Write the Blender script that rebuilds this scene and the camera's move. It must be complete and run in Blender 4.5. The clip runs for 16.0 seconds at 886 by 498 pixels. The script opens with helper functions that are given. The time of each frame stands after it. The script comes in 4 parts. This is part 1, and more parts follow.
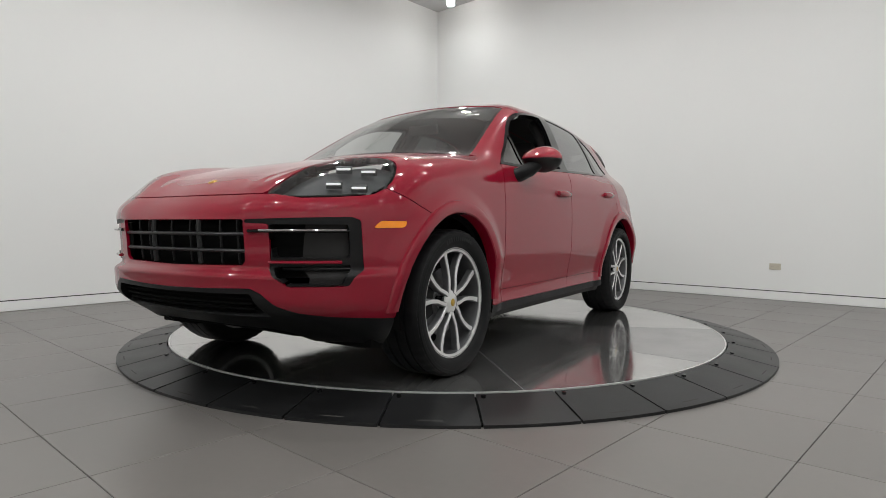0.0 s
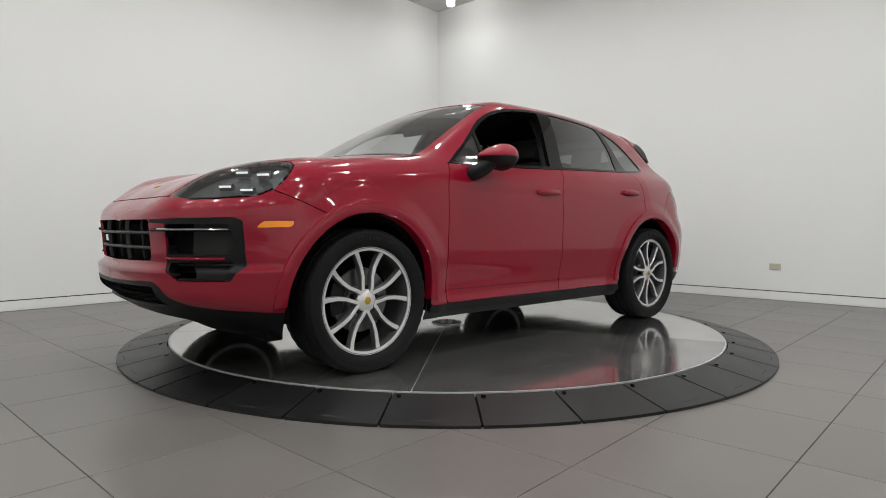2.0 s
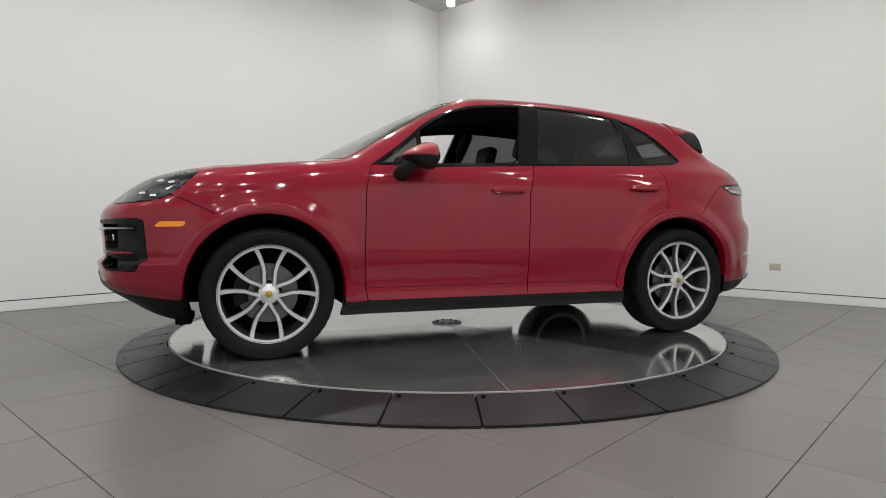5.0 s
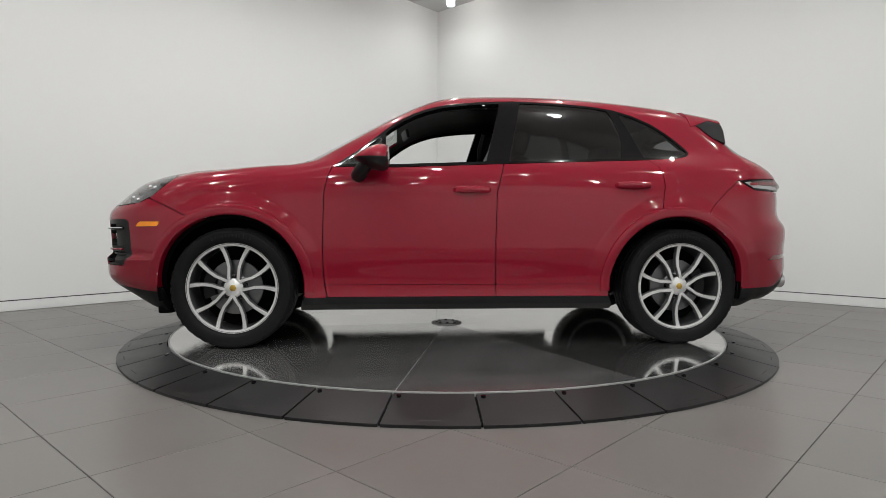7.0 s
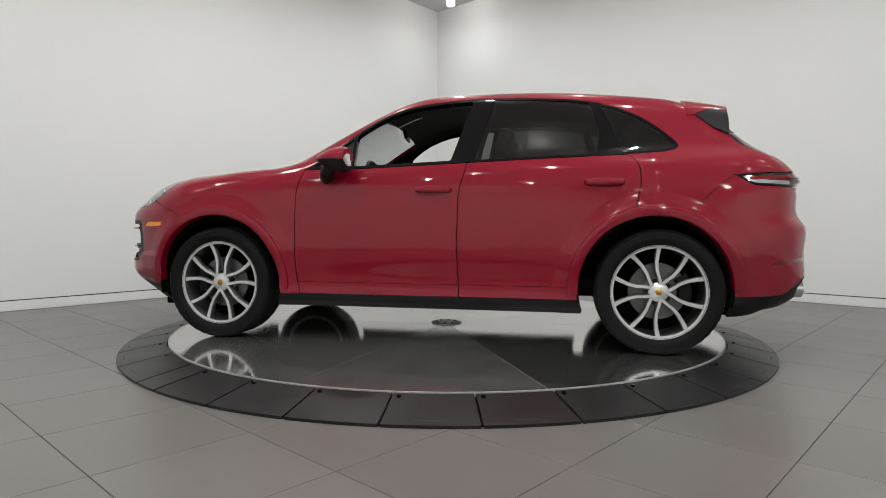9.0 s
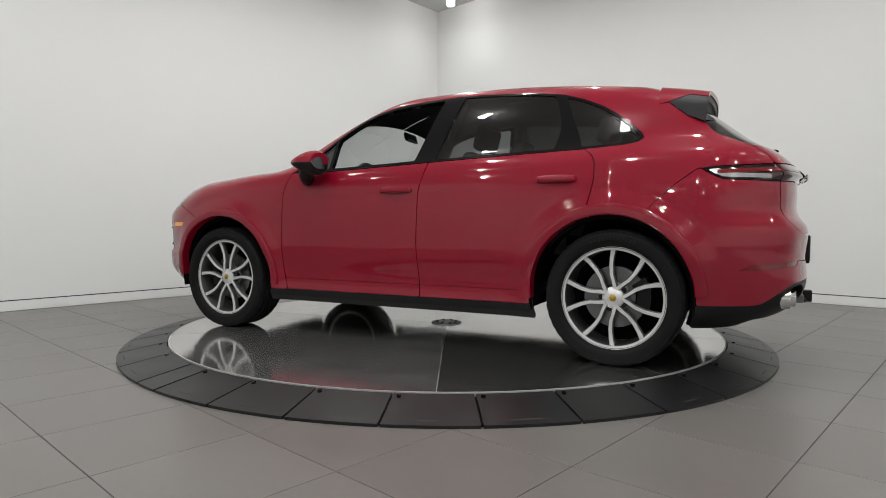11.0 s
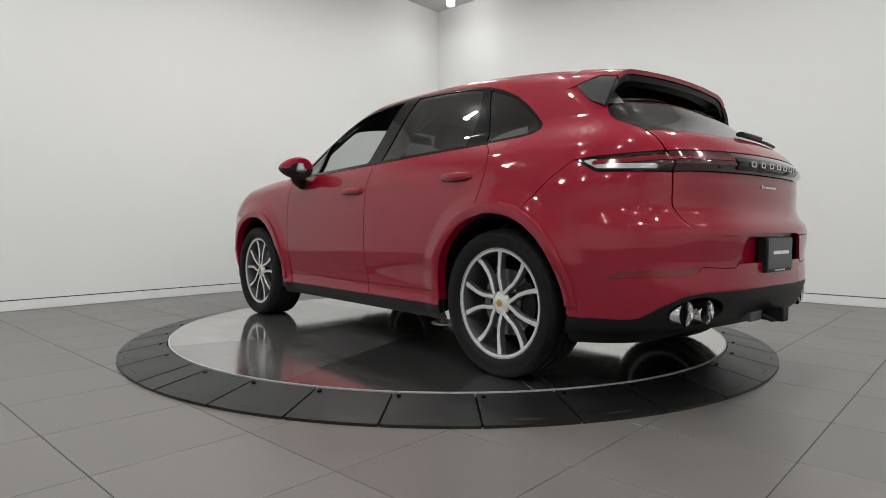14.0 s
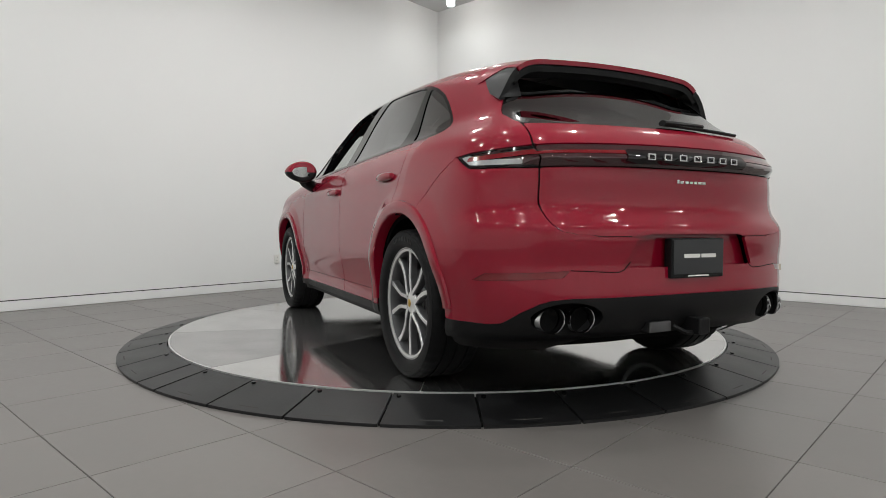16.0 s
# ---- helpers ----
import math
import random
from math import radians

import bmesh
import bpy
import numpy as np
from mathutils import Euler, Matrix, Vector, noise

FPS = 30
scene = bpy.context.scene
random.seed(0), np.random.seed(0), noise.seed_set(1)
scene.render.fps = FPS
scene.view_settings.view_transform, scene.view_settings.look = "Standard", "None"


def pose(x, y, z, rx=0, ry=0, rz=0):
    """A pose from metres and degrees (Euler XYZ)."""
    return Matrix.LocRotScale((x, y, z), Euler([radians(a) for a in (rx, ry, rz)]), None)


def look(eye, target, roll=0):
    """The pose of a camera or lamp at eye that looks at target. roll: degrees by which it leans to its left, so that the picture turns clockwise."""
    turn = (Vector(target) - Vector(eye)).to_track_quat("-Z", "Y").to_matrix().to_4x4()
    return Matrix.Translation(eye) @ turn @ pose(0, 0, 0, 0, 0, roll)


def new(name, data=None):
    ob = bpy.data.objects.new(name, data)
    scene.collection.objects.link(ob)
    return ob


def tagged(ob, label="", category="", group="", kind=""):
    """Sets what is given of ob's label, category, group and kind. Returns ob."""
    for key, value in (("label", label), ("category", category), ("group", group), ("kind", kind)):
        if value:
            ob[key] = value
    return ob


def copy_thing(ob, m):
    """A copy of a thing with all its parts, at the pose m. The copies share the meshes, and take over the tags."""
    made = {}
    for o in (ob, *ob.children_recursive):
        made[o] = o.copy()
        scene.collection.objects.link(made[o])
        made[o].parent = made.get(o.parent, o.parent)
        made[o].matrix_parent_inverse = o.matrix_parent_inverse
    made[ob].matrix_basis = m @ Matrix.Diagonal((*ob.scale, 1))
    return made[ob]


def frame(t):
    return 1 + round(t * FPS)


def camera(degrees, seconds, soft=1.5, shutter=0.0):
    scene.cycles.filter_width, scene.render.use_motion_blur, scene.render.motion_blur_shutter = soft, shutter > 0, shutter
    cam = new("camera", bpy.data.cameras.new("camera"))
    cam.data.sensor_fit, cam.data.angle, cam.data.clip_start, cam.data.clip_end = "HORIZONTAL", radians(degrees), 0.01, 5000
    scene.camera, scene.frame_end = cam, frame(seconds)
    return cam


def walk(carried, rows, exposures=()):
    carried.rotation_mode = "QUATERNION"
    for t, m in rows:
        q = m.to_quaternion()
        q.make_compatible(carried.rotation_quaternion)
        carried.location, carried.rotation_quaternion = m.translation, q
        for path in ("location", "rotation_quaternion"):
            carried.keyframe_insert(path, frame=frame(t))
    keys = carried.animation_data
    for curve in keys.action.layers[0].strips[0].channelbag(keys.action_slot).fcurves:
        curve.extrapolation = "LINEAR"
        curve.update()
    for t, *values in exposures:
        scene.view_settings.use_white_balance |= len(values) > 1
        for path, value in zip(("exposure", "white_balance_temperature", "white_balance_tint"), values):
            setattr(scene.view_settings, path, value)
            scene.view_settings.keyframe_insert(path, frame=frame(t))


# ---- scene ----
cam = camera(72.387, 16.0, soft=.75)
EYE = Vector((0, -4.821, .849))
YAW, PITCH = radians(-.363), radians(-2.2587)
AIM = EYE + Vector((math.sin(YAW) * math.cos(PITCH), math.cos(YAW) * math.cos(PITCH), math.sin(PITCH)))
walk(cam, [(0, look(EYE, AIM, .175)), (16, look(EYE, AIM, .175))])

# the room's axes: along the right-hand wall (u) and the left-hand wall (v)
TURN = -42.3
ROOM = pose(0, 0, 0, 0, 0, TURN)
U0, U1, V0, V1, CEIL = -3.99, 8.2, -8.6, 4.13, 4.505
TABLE = .07

world = bpy.data.worlds.new("world")
scene.world = world
world.use_nodes = True
world.node_tree.nodes["Background"].inputs[0].default_value = (.5, .5, .5, 1)
world.node_tree.nodes["Background"].inputs[1].default_value = .05
LAMP_W = 21.2
# first lamp is in view; grid unseen, rows behind the camera added for fill
LAMPS = [(-3.08, 3.455)] + [(-1.95 + 2.05 * i, 2.15 - 2.05 * j) for i in range(5) for j in range(5)]
for k, (lu, lv) in enumerate(LAMPS):
    data = bpy.data.lights.new("ceiling_spot", "AREA")
    data.shape, data.size, data.energy, data.color = "DISK", .10, LAMP_W * (.20 if not k else .62 if min(lu + 3.99, 4.13 - lv) < 2.1 and abs(lu + lv) > 2.2 else 1.0), (.98, 1, .985)
    spot = new("ceiling_spot", data)
    spot.matrix_world = ROOM @ pose(lu, lv, CEIL - .30)


# ---- materials ----
def material(name, color, rough=.5, metal=0.0, vary=.06, scale=6.0, fine=60.0, bump=0.0, coat=0.0, spread=.08, random_piece=0.0, **more):
    m = bpy.data.materials.new(name)
    m.use_nodes = True
    nt = m.node_tree
    bsdf = nt.nodes["Principled BSDF"]
    bsdf.inputs["Metallic"].default_value = metal
    bsdf.inputs["Coat Weight"].default_value = coat
    bsdf.inputs["Coat Roughness"].default_value = .02
    for key, value in more.items():
        bsdf.inputs[key.replace("_", " ").title().replace("Ior", "IOR")].default_value = value
    co = nt.nodes.new("ShaderNodeTexCoord")
    big, small = nt.nodes.new("ShaderNodeTexNoise"), nt.nodes.new("ShaderNodeTexNoise")
    for node, s in ((big, scale), (small, fine)):
        node.inputs["Scale"].default_value = s
        node.inputs["Detail"].default_value = 5
        nt.links.new(co.outputs["Object"], node.inputs["Vector"])
    mix = nt.nodes.new("ShaderNodeMath")
    mix.operation = "MULTIPLY_ADD"
    nt.links.new(small.outputs["Fac"], mix.inputs[0])
    mix.inputs[1].default_value = .4
    nt.links.new(big.outputs["Fac"], mix.inputs[2])
    ramp = nt.nodes.new("ShaderNodeMapRange")
    ramp.inputs["From Min"].default_value, ramp.inputs["From Max"].default_value = .4, 1.0
    ramp.inputs["To Min"].default_value, ramp.inputs["To Max"].default_value = 1 - vary, 1 + vary
    nt.links.new(mix.outputs[0], ramp.inputs[0])
    level = ramp.outputs[0]
    if random_piece:
        info = nt.nodes.new("ShaderNodeObjectInfo")
        rr = nt.nodes.new("ShaderNodeMapRange")
        rr.inputs["To Min"].default_value, rr.inputs["To Max"].default_value = 1 - random_piece, 1 + random_piece
        nt.links.new(info.outputs["Random"], rr.inputs[0])
        mul = nt.nodes.new("ShaderNodeMath")
        mul.operation = "MULTIPLY"
        nt.links.new(level, mul.inputs[0])
        nt.links.new(rr.outputs[0], mul.inputs[1])
        level = mul.outputs[0]
    col = nt.nodes.new("ShaderNodeVectorMath")
    col.operation = "SCALE"
    col.inputs[0].default_value = color
    nt.links.new(level, col.inputs["Scale"])
    nt.links.new(col.outputs[0], bsdf.inputs["Base Color"])
    rg = nt.nodes.new("ShaderNodeMapRange")
    rg.inputs["From Min"].default_value, rg.inputs["From Max"].default_value = .4, 1.0
    rg.inputs["To Min"].default_value, rg.inputs["To Max"].default_value = rough * (1 - spread), rough * (1 + spread)
    nt.links.new(mix.outputs[0], rg.inputs[0])
    nt.links.new(rg.outputs[0], bsdf.inputs["Roughness"])
    if bump:
        b = nt.nodes.new("ShaderNodeBump")
        b.inputs["Strength"].default_value, b.inputs["Distance"].default_value = bump, .002
        nt.links.new(small.outputs["Fac"], b.inputs["Height"])
        nt.links.new(b.outputs[0], bsdf.inputs["Normal"])
    return m


def glass_material(name, color, density, ior=1.9):
    """Thin glass: lets part of the light straight through, and mirrors by its angle."""
    m = bpy.data.materials.new(name)
    m.use_nodes = True
    nt = m.node_tree
    out = nt.nodes["Material Output"]
    nt.nodes.remove(nt.nodes["Principled BSDF"])
    clear, gloss, mix, weight = (nt.nodes.new(k) for k in ("ShaderNodeBsdfTransparent", "ShaderNodeBsdfGlossy", "ShaderNodeMixShader", "ShaderNodeLayerWeight"))
    power, fres = nt.nodes.new("ShaderNodeMath"), nt.nodes.new("ShaderNodeMath")
    weight.inputs[0].default_value = .5
    power.operation, fres.operation = "POWER", "MULTIPLY_ADD"
    power.inputs[1].default_value = 2.8
    base = ((ior - 1) / (ior + 1)) ** 2
    nt.links.new(weight.outputs["Facing"], power.inputs[0])
    nt.links.new(power.outputs[0], fres.inputs[0])
    fres.inputs[1].default_value, fres.inputs[2].default_value = 1 - base, base
    clear.inputs[0].default_value = (*[c * density for c in color], 1)
    gloss.inputs["Roughness"].default_value = .01
    nt.links.new(fres.outputs[0], mix.inputs[0])
    nt.links.new(clear.outputs[0], mix.inputs[1])
    nt.links.new(gloss.outputs[0], mix.inputs[2])
    nt.links.new(mix.outputs[0], out.inputs[0])
    return m


def glow_material(name, color, strength):
    m = bpy.data.materials.new(name)
    m.use_nodes = True
    b = m.node_tree.nodes["Principled BSDF"]
    b.inputs["Base Color"].default_value = (.8, .8, .8, 1)
    b.inputs["Emission Color"].default_value = (*color, 1)
    b.inputs["Emission Strength"].default_value = strength
    return m


PAINT = material("red_paint", (.228, .0020, .0165), .42, .0, .03, 2.0, 300, coat=1.0, specular_ior_level=.06, coat_ior=1.55)
BLACK = material("black_plastic", (.007, .007, .0075), .42, 0, .15, 8, 400, .15, specular_ior_level=.22)
GLOSS = material("black_gloss", (.004, .004, .0045), .05, 0, .05, 5, 80)
LINER = material("dark_lining", (.005, .005, .005), .85, 0, .1, specular_ior_level=.05)
CABIN_M = material("dark_trim", (.018, .017, .017), .6, 0, .2, 9, 300, .2, specular_ior_level=.25)
RUBBER = material("tyre_rubber", (.0065, .0065, .007), .6, 0, .2, 7, 160, .25, specular_ior_level=.16)
ALLOY = material("machined_alloy", (.72, .715, .71), .36, .66, .06, 12, 200)
ALLOY_DARK = material("grey_alloy", (.20, .20, .205), .42, .7, .08, 12, 200)
CHROME = material("chrome", (.75, .75, .76), .07, 1, .03)
DISC_STEEL = material("brake_steel", (.17, .17, .175), .35, 1, .1, 20, 200)
AMBER = material("amber_lens", (.95, .29, .008), .2, 0, .05, 20, 200, coat=.6, emission_color=(.9, .25, .0, 1), emission_strength=.0)
REDLENS = material("red_lens", (.15, .004, .008), .1, 0, .1, 20, 200, coat=.8)
SMOKE = material("smoked_lens", (.035, .006, .009), .07, 0, .1, 20, 200, coat=1.0)
SILVER = material("silver_letter", (.62, .62, .62), .25, .9, .04)
GOLD = material("crest_gold", (.55, .36, .08), .3, .9, .1)
LAMP_IN = material("lamp_inner", (.10, .103, .106), .5, .3, .2, 15)
CLEAR = material("grey_clear_lens", (.34, .34, .345), .2, .3, .15, 25, coat=1.0)
PLATE_GREY = material("plate_grey", (.028, .029, .031), .3, 0, .1, 12, 90)
SATIN = material("satin_grey_plastic", (.010, .010, .011), .36, 0, .1, 12, 200)
DAYLIGHT = glow_material("lit_day_lamp", (1, 1, 1), .9)
REFLECT = material("lamp_reflector", (.7, .7, .72), .12, 1, .05)
WHITEP = material("pale_plastic", (.75, .74, .7), .4, 0, .03)
BEIGE = material("beige_plastic", (.55, .51, .42), .45, 0, .03)
GLASS = glass_material("clear_glass", (.93, .97, .95), .86)
PRIVACY = glass_material("privacy_glass", (.75, .80, .80), .08, 1.8)
TINT = glass_material("tinted_glass", (.75, .80, .80), .20, 1.9)
LENS = glass_material("lamp_lens", (.95, .97, .97), .80, 1.9)
WALL = material("white_wall", (.80, .805, .795), .7, 0, .012, .6, 90, .06)
CEILM = material("ceiling_paint", (.56, .56, .56), .8, 0, .015, .8, 60, .05)
TILE = material("grey_floor_tile", (.152, .140, .132), .33, 0, .15, 1.3, 26, .06, spread=.20, random_piece=.06)
GROUT = material("tile_joint", (.05, .046, .043), .8, 0, .1)
RAMP = material("black_ramp_panel", (.0105, .0105, .011), .37, 0, .28, 4, 90, .10, random_piece=.12, spread=.15, specular_ior_level=.36)
OPAL = glow_material("lit_opal", (1, .98, .95), 14)


def steel_material(name="brushed_steel", color=(.74, .73, .72), low=.03, high=.10, vary=.16, metal=.965):
    """Brushed plates with dull smears; each plate a little different."""
    m = material(name, color, .2, metal, vary, 3, 40, random_piece=.10)
    nt = m.node_tree
    bsdf = nt.nodes["Principled BSDF"]
    co = nt.nodes.new("ShaderNodeTexCoord")
    mp = nt.nodes.new("ShaderNodeMapping")
    mp.inputs["Scale"].default_value = (3, 160, 1)
    nz = nt.nodes.new("ShaderNodeTexNoise")
    nz.inputs["Scale"].default_value, nz.inputs["Detail"].default_value = 1.5, 6
    stain = nt.nodes.new("ShaderNodeTexNoise")
    stain.inputs["Scale"].default_value, stain.inputs["Detail"].default_value = 3.2, 8
    r = nt.nodes.new("ShaderNodeMapRange")
    r.inputs["From Min"].default_value, r.inputs["From Max"].default_value = .35, .75
    r.inputs["To Min"].default_value, r.inputs["To Max"].default_value = low, high
    add = nt.nodes.new("ShaderNodeMath")
    add.operation = "MULTIPLY_ADD"
    add.inputs[1].default_value = .35
    nt.links.new(co.outputs["Object"], mp.inputs[0])
    nt.links.new(mp.outputs[0], nz.inputs["Vector"])
    nt.links.new(co.outputs["Object"], stain.inputs["Vector"])
    nt.links.new(nz.outputs["Fac"], add.inputs[0])
    nt.links.new(stain.outputs["Fac"], add.inputs[2])
    nt.links.new(add.outputs[0], r.inputs[0])
    nt.links.new(r.outputs[0], bsdf.inputs["Roughness"])
    b = nt.nodes.new("ShaderNodeBump")
    b.inputs["Strength"].default_value, b.inputs["Distance"].default_value = .05, .001
    nt.links.new(nz.outputs["Fac"], b.inputs["Height"])
    nt.links.new(b.outputs[0], bsdf.inputs["Normal"])
    return m


STEEL = steel_material()
STEEL_DULL = steel_material("smeared_steel", (.50, .49, .49), .05, .15, .32, .86)
STEEL_WORN = steel_material("worn_steel", (.62, .61, .60), .03, .10, .24, .90)


# ---- mesh helpers ----
def part(name, bm, mat, parent=None, label="", smooth=False, bevel=0.0):
    me = bpy.data.meshes.new(name)
    if bevel:
        bmesh.ops.bevel(bm, geom=list(bm.edges), offset=bevel, segments=2, affect="EDGES", profile=.5)
    bmesh.ops.recalc_face_normals(bm, faces=list(bm.faces))
    bm.to_mesh(me)
    bm.free()
    me.materials.append(mat)
    if smooth:
        me.polygons.foreach_set("use_smooth", [True] * len(me.polygons))
        me.set_sharp_from_angle(angle=radians(35))
    ob = new(name, me)
    if parent:
        ob.parent = parent
    return tagged(ob, label)


def box(bm, x0, x1, y0, y1, z0, z1, m=None):
    r = bmesh.ops.create_cube(bm, size=1, matrix=Matrix.LocRotScale(((x0 + x1) / 2, (y0 + y1) / 2, (z0 + z1) / 2), None, (x1 - x0, y1 - y0, z1 - z0)))
    if m is not None:
        bmesh.ops.transform(bm, matrix=m, verts=r["verts"])
    return r["verts"]


def block(name, x0, x1, y0, y1, z0, z1, mat, parent=None, label="", bevel=0.0):
    bm = bmesh.new()
    box(bm, x0, x1, y0, y1, z0, z1)
    return part(name, bm, mat, parent, label, bevel=bevel)


def lathe(bm, rows, seg=48, axis="y", m=None, close=False):
    """Turns (radius, along) rows about an axis."""
    rings = []
    for r, a in rows:
        ring = []
        for k in range(seg):
            t = 2 * math.pi * k / seg
            c, s = r * math.cos(t), r * math.sin(t)
            p = Vector((c, a, s)) if axis == "y" else Vector((c, s, a)) if axis == "z" else Vector((a, c, s))
            ring.append(bm.verts.new(m @ p if m is not None else p))
        rings.append(ring)
    pairs = list(zip(rings, rings[1:])) + ([(rings[-1], rings[0])] if close else [])
    for a, b in pairs:
        for k in range(seg):
            bm.faces.new((a[k], a[(k + 1) % seg], b[(k + 1) % seg], b[k]))
    if not close:
        for ring in (rings[0], rings[-1]):
            if rows[rings.index(ring)][0] > 1e-4:
                bm.faces.new(ring)
    return rings


def tube(bm, pts, r, seg=10, flat=1.0):
    """A round bar through points."""
    pts = [Vector(p) for p in pts]
    rings = []
    for i, p in enumerate(pts):
        d = (pts[min(i + 1, len(pts) - 1)] - pts[max(i - 1, 0)]).normalized()
        a = d.cross(Vector((0, 0, 1)) if abs(d.z) < .9 else Vector((0, 1, 0))).normalized()
        b = a.cross(d)
        rings.append([bm.verts.new(p + (a * math.cos(t) + b * math.sin(t) * flat) * r) for t in (2 * math.pi * k / seg for k in range(seg))])
    for a, b in zip(rings, rings[1:]):
        for k in range(seg):
            bm.faces.new((a[k], a[(k + 1) % seg], b[(k + 1) % seg], b[k]))
    bm.faces.new(rings[0])
    bm.faces.new(rings[-1])


# ---- room ----
# the western wall stands a little out of square, about the far corner
LEAN = pose(U0, V1, 0, 0, 0, 1.6) @ pose(-U0, -V1, 0)


def slab(name, u0, u1, v0, v1, z0, z1, mat, label, category):
    ob = block(name, u0, u1, v0, v1, z0, z1, mat)
    ob.matrix_world = ROOM @ LEAN if name.endswith("west") else ROOM
    return tagged(ob, label, category, kind="structure")


slab("wall_west", U0 - .45, U0, V0 - .2, V1 + .2, 0, CEIL, WALL, "smooth white painted studio wall", "wall")
slab("wall_north", U0, U1, V1, V1 + .2, 0, CEIL, WALL, "smooth white painted studio wall", "wall")
# east and south walls are unseen, added to close the room for reflections
slab("unseen_wall_east", U1, U1 + .2, V0 - .2, V1 + .2, 0, CEIL, WALL, "smooth white painted studio wall", "wall")
slab("unseen_wall_south", U0, U1, V0 - .2, V0, 0, CEIL, WALL, "smooth white painted studio wall", "wall")
slab("ceiling", U0 - .2, U1 + .2, V0 - .2, V1 + .2, CEIL, CEIL + .15, CEILM, "plain pale grey painted ceiling", "ceiling")
slab("baseboard_west", U0, U0 + .012, V0, V1, .004, .098, WALL, "white painted baseboard below a dark strip for its shadow gap", "baseboard")
slab("baseboard_north", U0 + .012, U1, V1 - .012, V1, .004, .098, WALL, "white painted baseboard below a dark strip for its shadow gap", "baseboard")
# raised dark strips; their colour stands for the shade in the recessed gap
slab("gap_shade_west", U0, U0 + .004, V0, V1, .098, .108, GROUT, "dark strip standing for the shadow gap above the baseboard", "trim")
slab("gap_shade_north", U0 + .004, U1, V1 - .004, V1, .098, .108, GROUT, "dark strip standing for the shadow gap above the baseboard", "trim")


def outlet(u, v, z, turn, mat, wide, label):
    """A wall plate with two sockets; faces along -v before the turn."""
    root = new("wall_outlet")
    root.matrix_world = ROOM @ (LEAN if turn else Matrix()) @ pose(u, v, z, 0, 0, turn)
    w, h = (.06, .036) if wide else (.037, .059)
    block("plate", -w, w, -.008, 0, -h, h, mat, root, bevel=.002)
    for s in (-1, 1):
        x, z1 = (s * .026, 0) if wide else (0, s * .022)
        face = block("socket", x - .017, x + .017, -.011, -.008, z1 - .015, z1 + .015, mat, root, bevel=.001)
        for d in (-.006, .006):
            block("slot", x + d - .0015, x + d + .0015, -.0125, -.0109, z1 - .005, z1 + .005, GROUT, face)
    return tagged(root, label, "outlet")


outlet(1.346, V1 - .001, .385, 0, BEIGE, True, "beige double power outlet on the white wall")
outlet(U0 + .001, .89, .389, 90, WHITEP, False, "white double power outlet on the white wall")

for lu, lv in LAMPS[:1]:
    lamp0 = new("pendant_light")
    lamp0.matrix_world = ROOM @ pose(lu, lv, CEIL)
    bm = bmesh.new()
    lathe(bm, [(.0, -.02), (.07, -.018), (.07, 0)], 24, "z")
    part("ceiling_cup", bm, WHITEP, lamp0, smooth=True)
    bm = bmesh.new()
    lathe(bm, [(.0, -.285), (.05, -.285), (.06, -.275), (.06, -.02), (0, -.02)], 24, "z")
    part("diffuser", bm, OPAL, lamp0, "lit white opal cylinder", smooth=True)
    tagged(lamp0, "lit white cylinder lamp under the ceiling", "ceiling lamp", "ceiling lamps")
for lu, lv in LAMPS[1:]:
    copy_thing(lamp0, ROOM @ pose(lu, lv, CEIL))


# ---- turntable ----
def sector(bm, r0, r1, a0, a1, z0, z1, n=10, outer=None):
    """A ring piece; outer: its height at the outer edge."""
    zo = z1 if outer is None else outer
    cols = []
    for i in range(n + 1):
        a = a0 + (a1 - a0) * i / n
        c, s = math.cos(a), math.sin(a)
        cols.append([bm.verts.new((r * c, r * s, z)) for r, z in ((r0, z0), (r1, z0), (r1, zo), (r0, z1))])
    for p, q in zip(cols, cols[1:]):
        for k in range(4):
            bm.faces.new((p[k], q[k], q[(k + 1) % 4], p[(k + 1) % 4]))
    bm.faces.new(cols[0])
    bm.faces.new(cols[-1])


RI, RO = 2.026, 2.330
ramp = new("turntable_surround")
tagged(ramp, "ring of black rubber ramp panels round the turntable", "ramp")
STEP = radians(10.746)
A0 = radians(-129.254)
bm = bmesh.new()
sector(bm, RI + .012, RO, .0024, STEP - .0024, 0, .066, 8, .014)
first = part("ramp_panel", bm, RAMP, ramp)
bm = bmesh.new()
sector(bm, RO - .046, RO - .040, STEP * .35, STEP * .62, .0, .0222, 6, .0212)
rib0 = part("moulded_mark", bm, GROUT, first)
bm = bmesh.new()
lathe(bm, [(0, .0), (.011, .0), (.011, .068), (0, .068)], 12, "z", pose((RI + .05) * math.cos(.017), (RI + .05) * math.sin(.017), 0))
bolt0 = part("bolt", bm, GLOSS, first)
first.rotation_euler = (0, 0, A0)
for k in range(1, 33):
    ob = first.copy()
    scene.collection.objects.link(ob)
    ob.rotation_euler = (0, 0, A0 + k * STEP)
    for kid in (rib0, bolt0):
        c = kid.copy()
        scene.collection.objects.link(c)
        c.parent = ob
bm = bmesh.new()
sector(bm, RI + .012, RO, .004, 2 * math.pi - 33 * STEP - .004, 0, .066, 5, .014)
last = part("ramp_panel", bm, RAMP, ramp)
last.rotation_euler = (0, 0, A0 + 33 * STEP)
bm = bmesh.new()
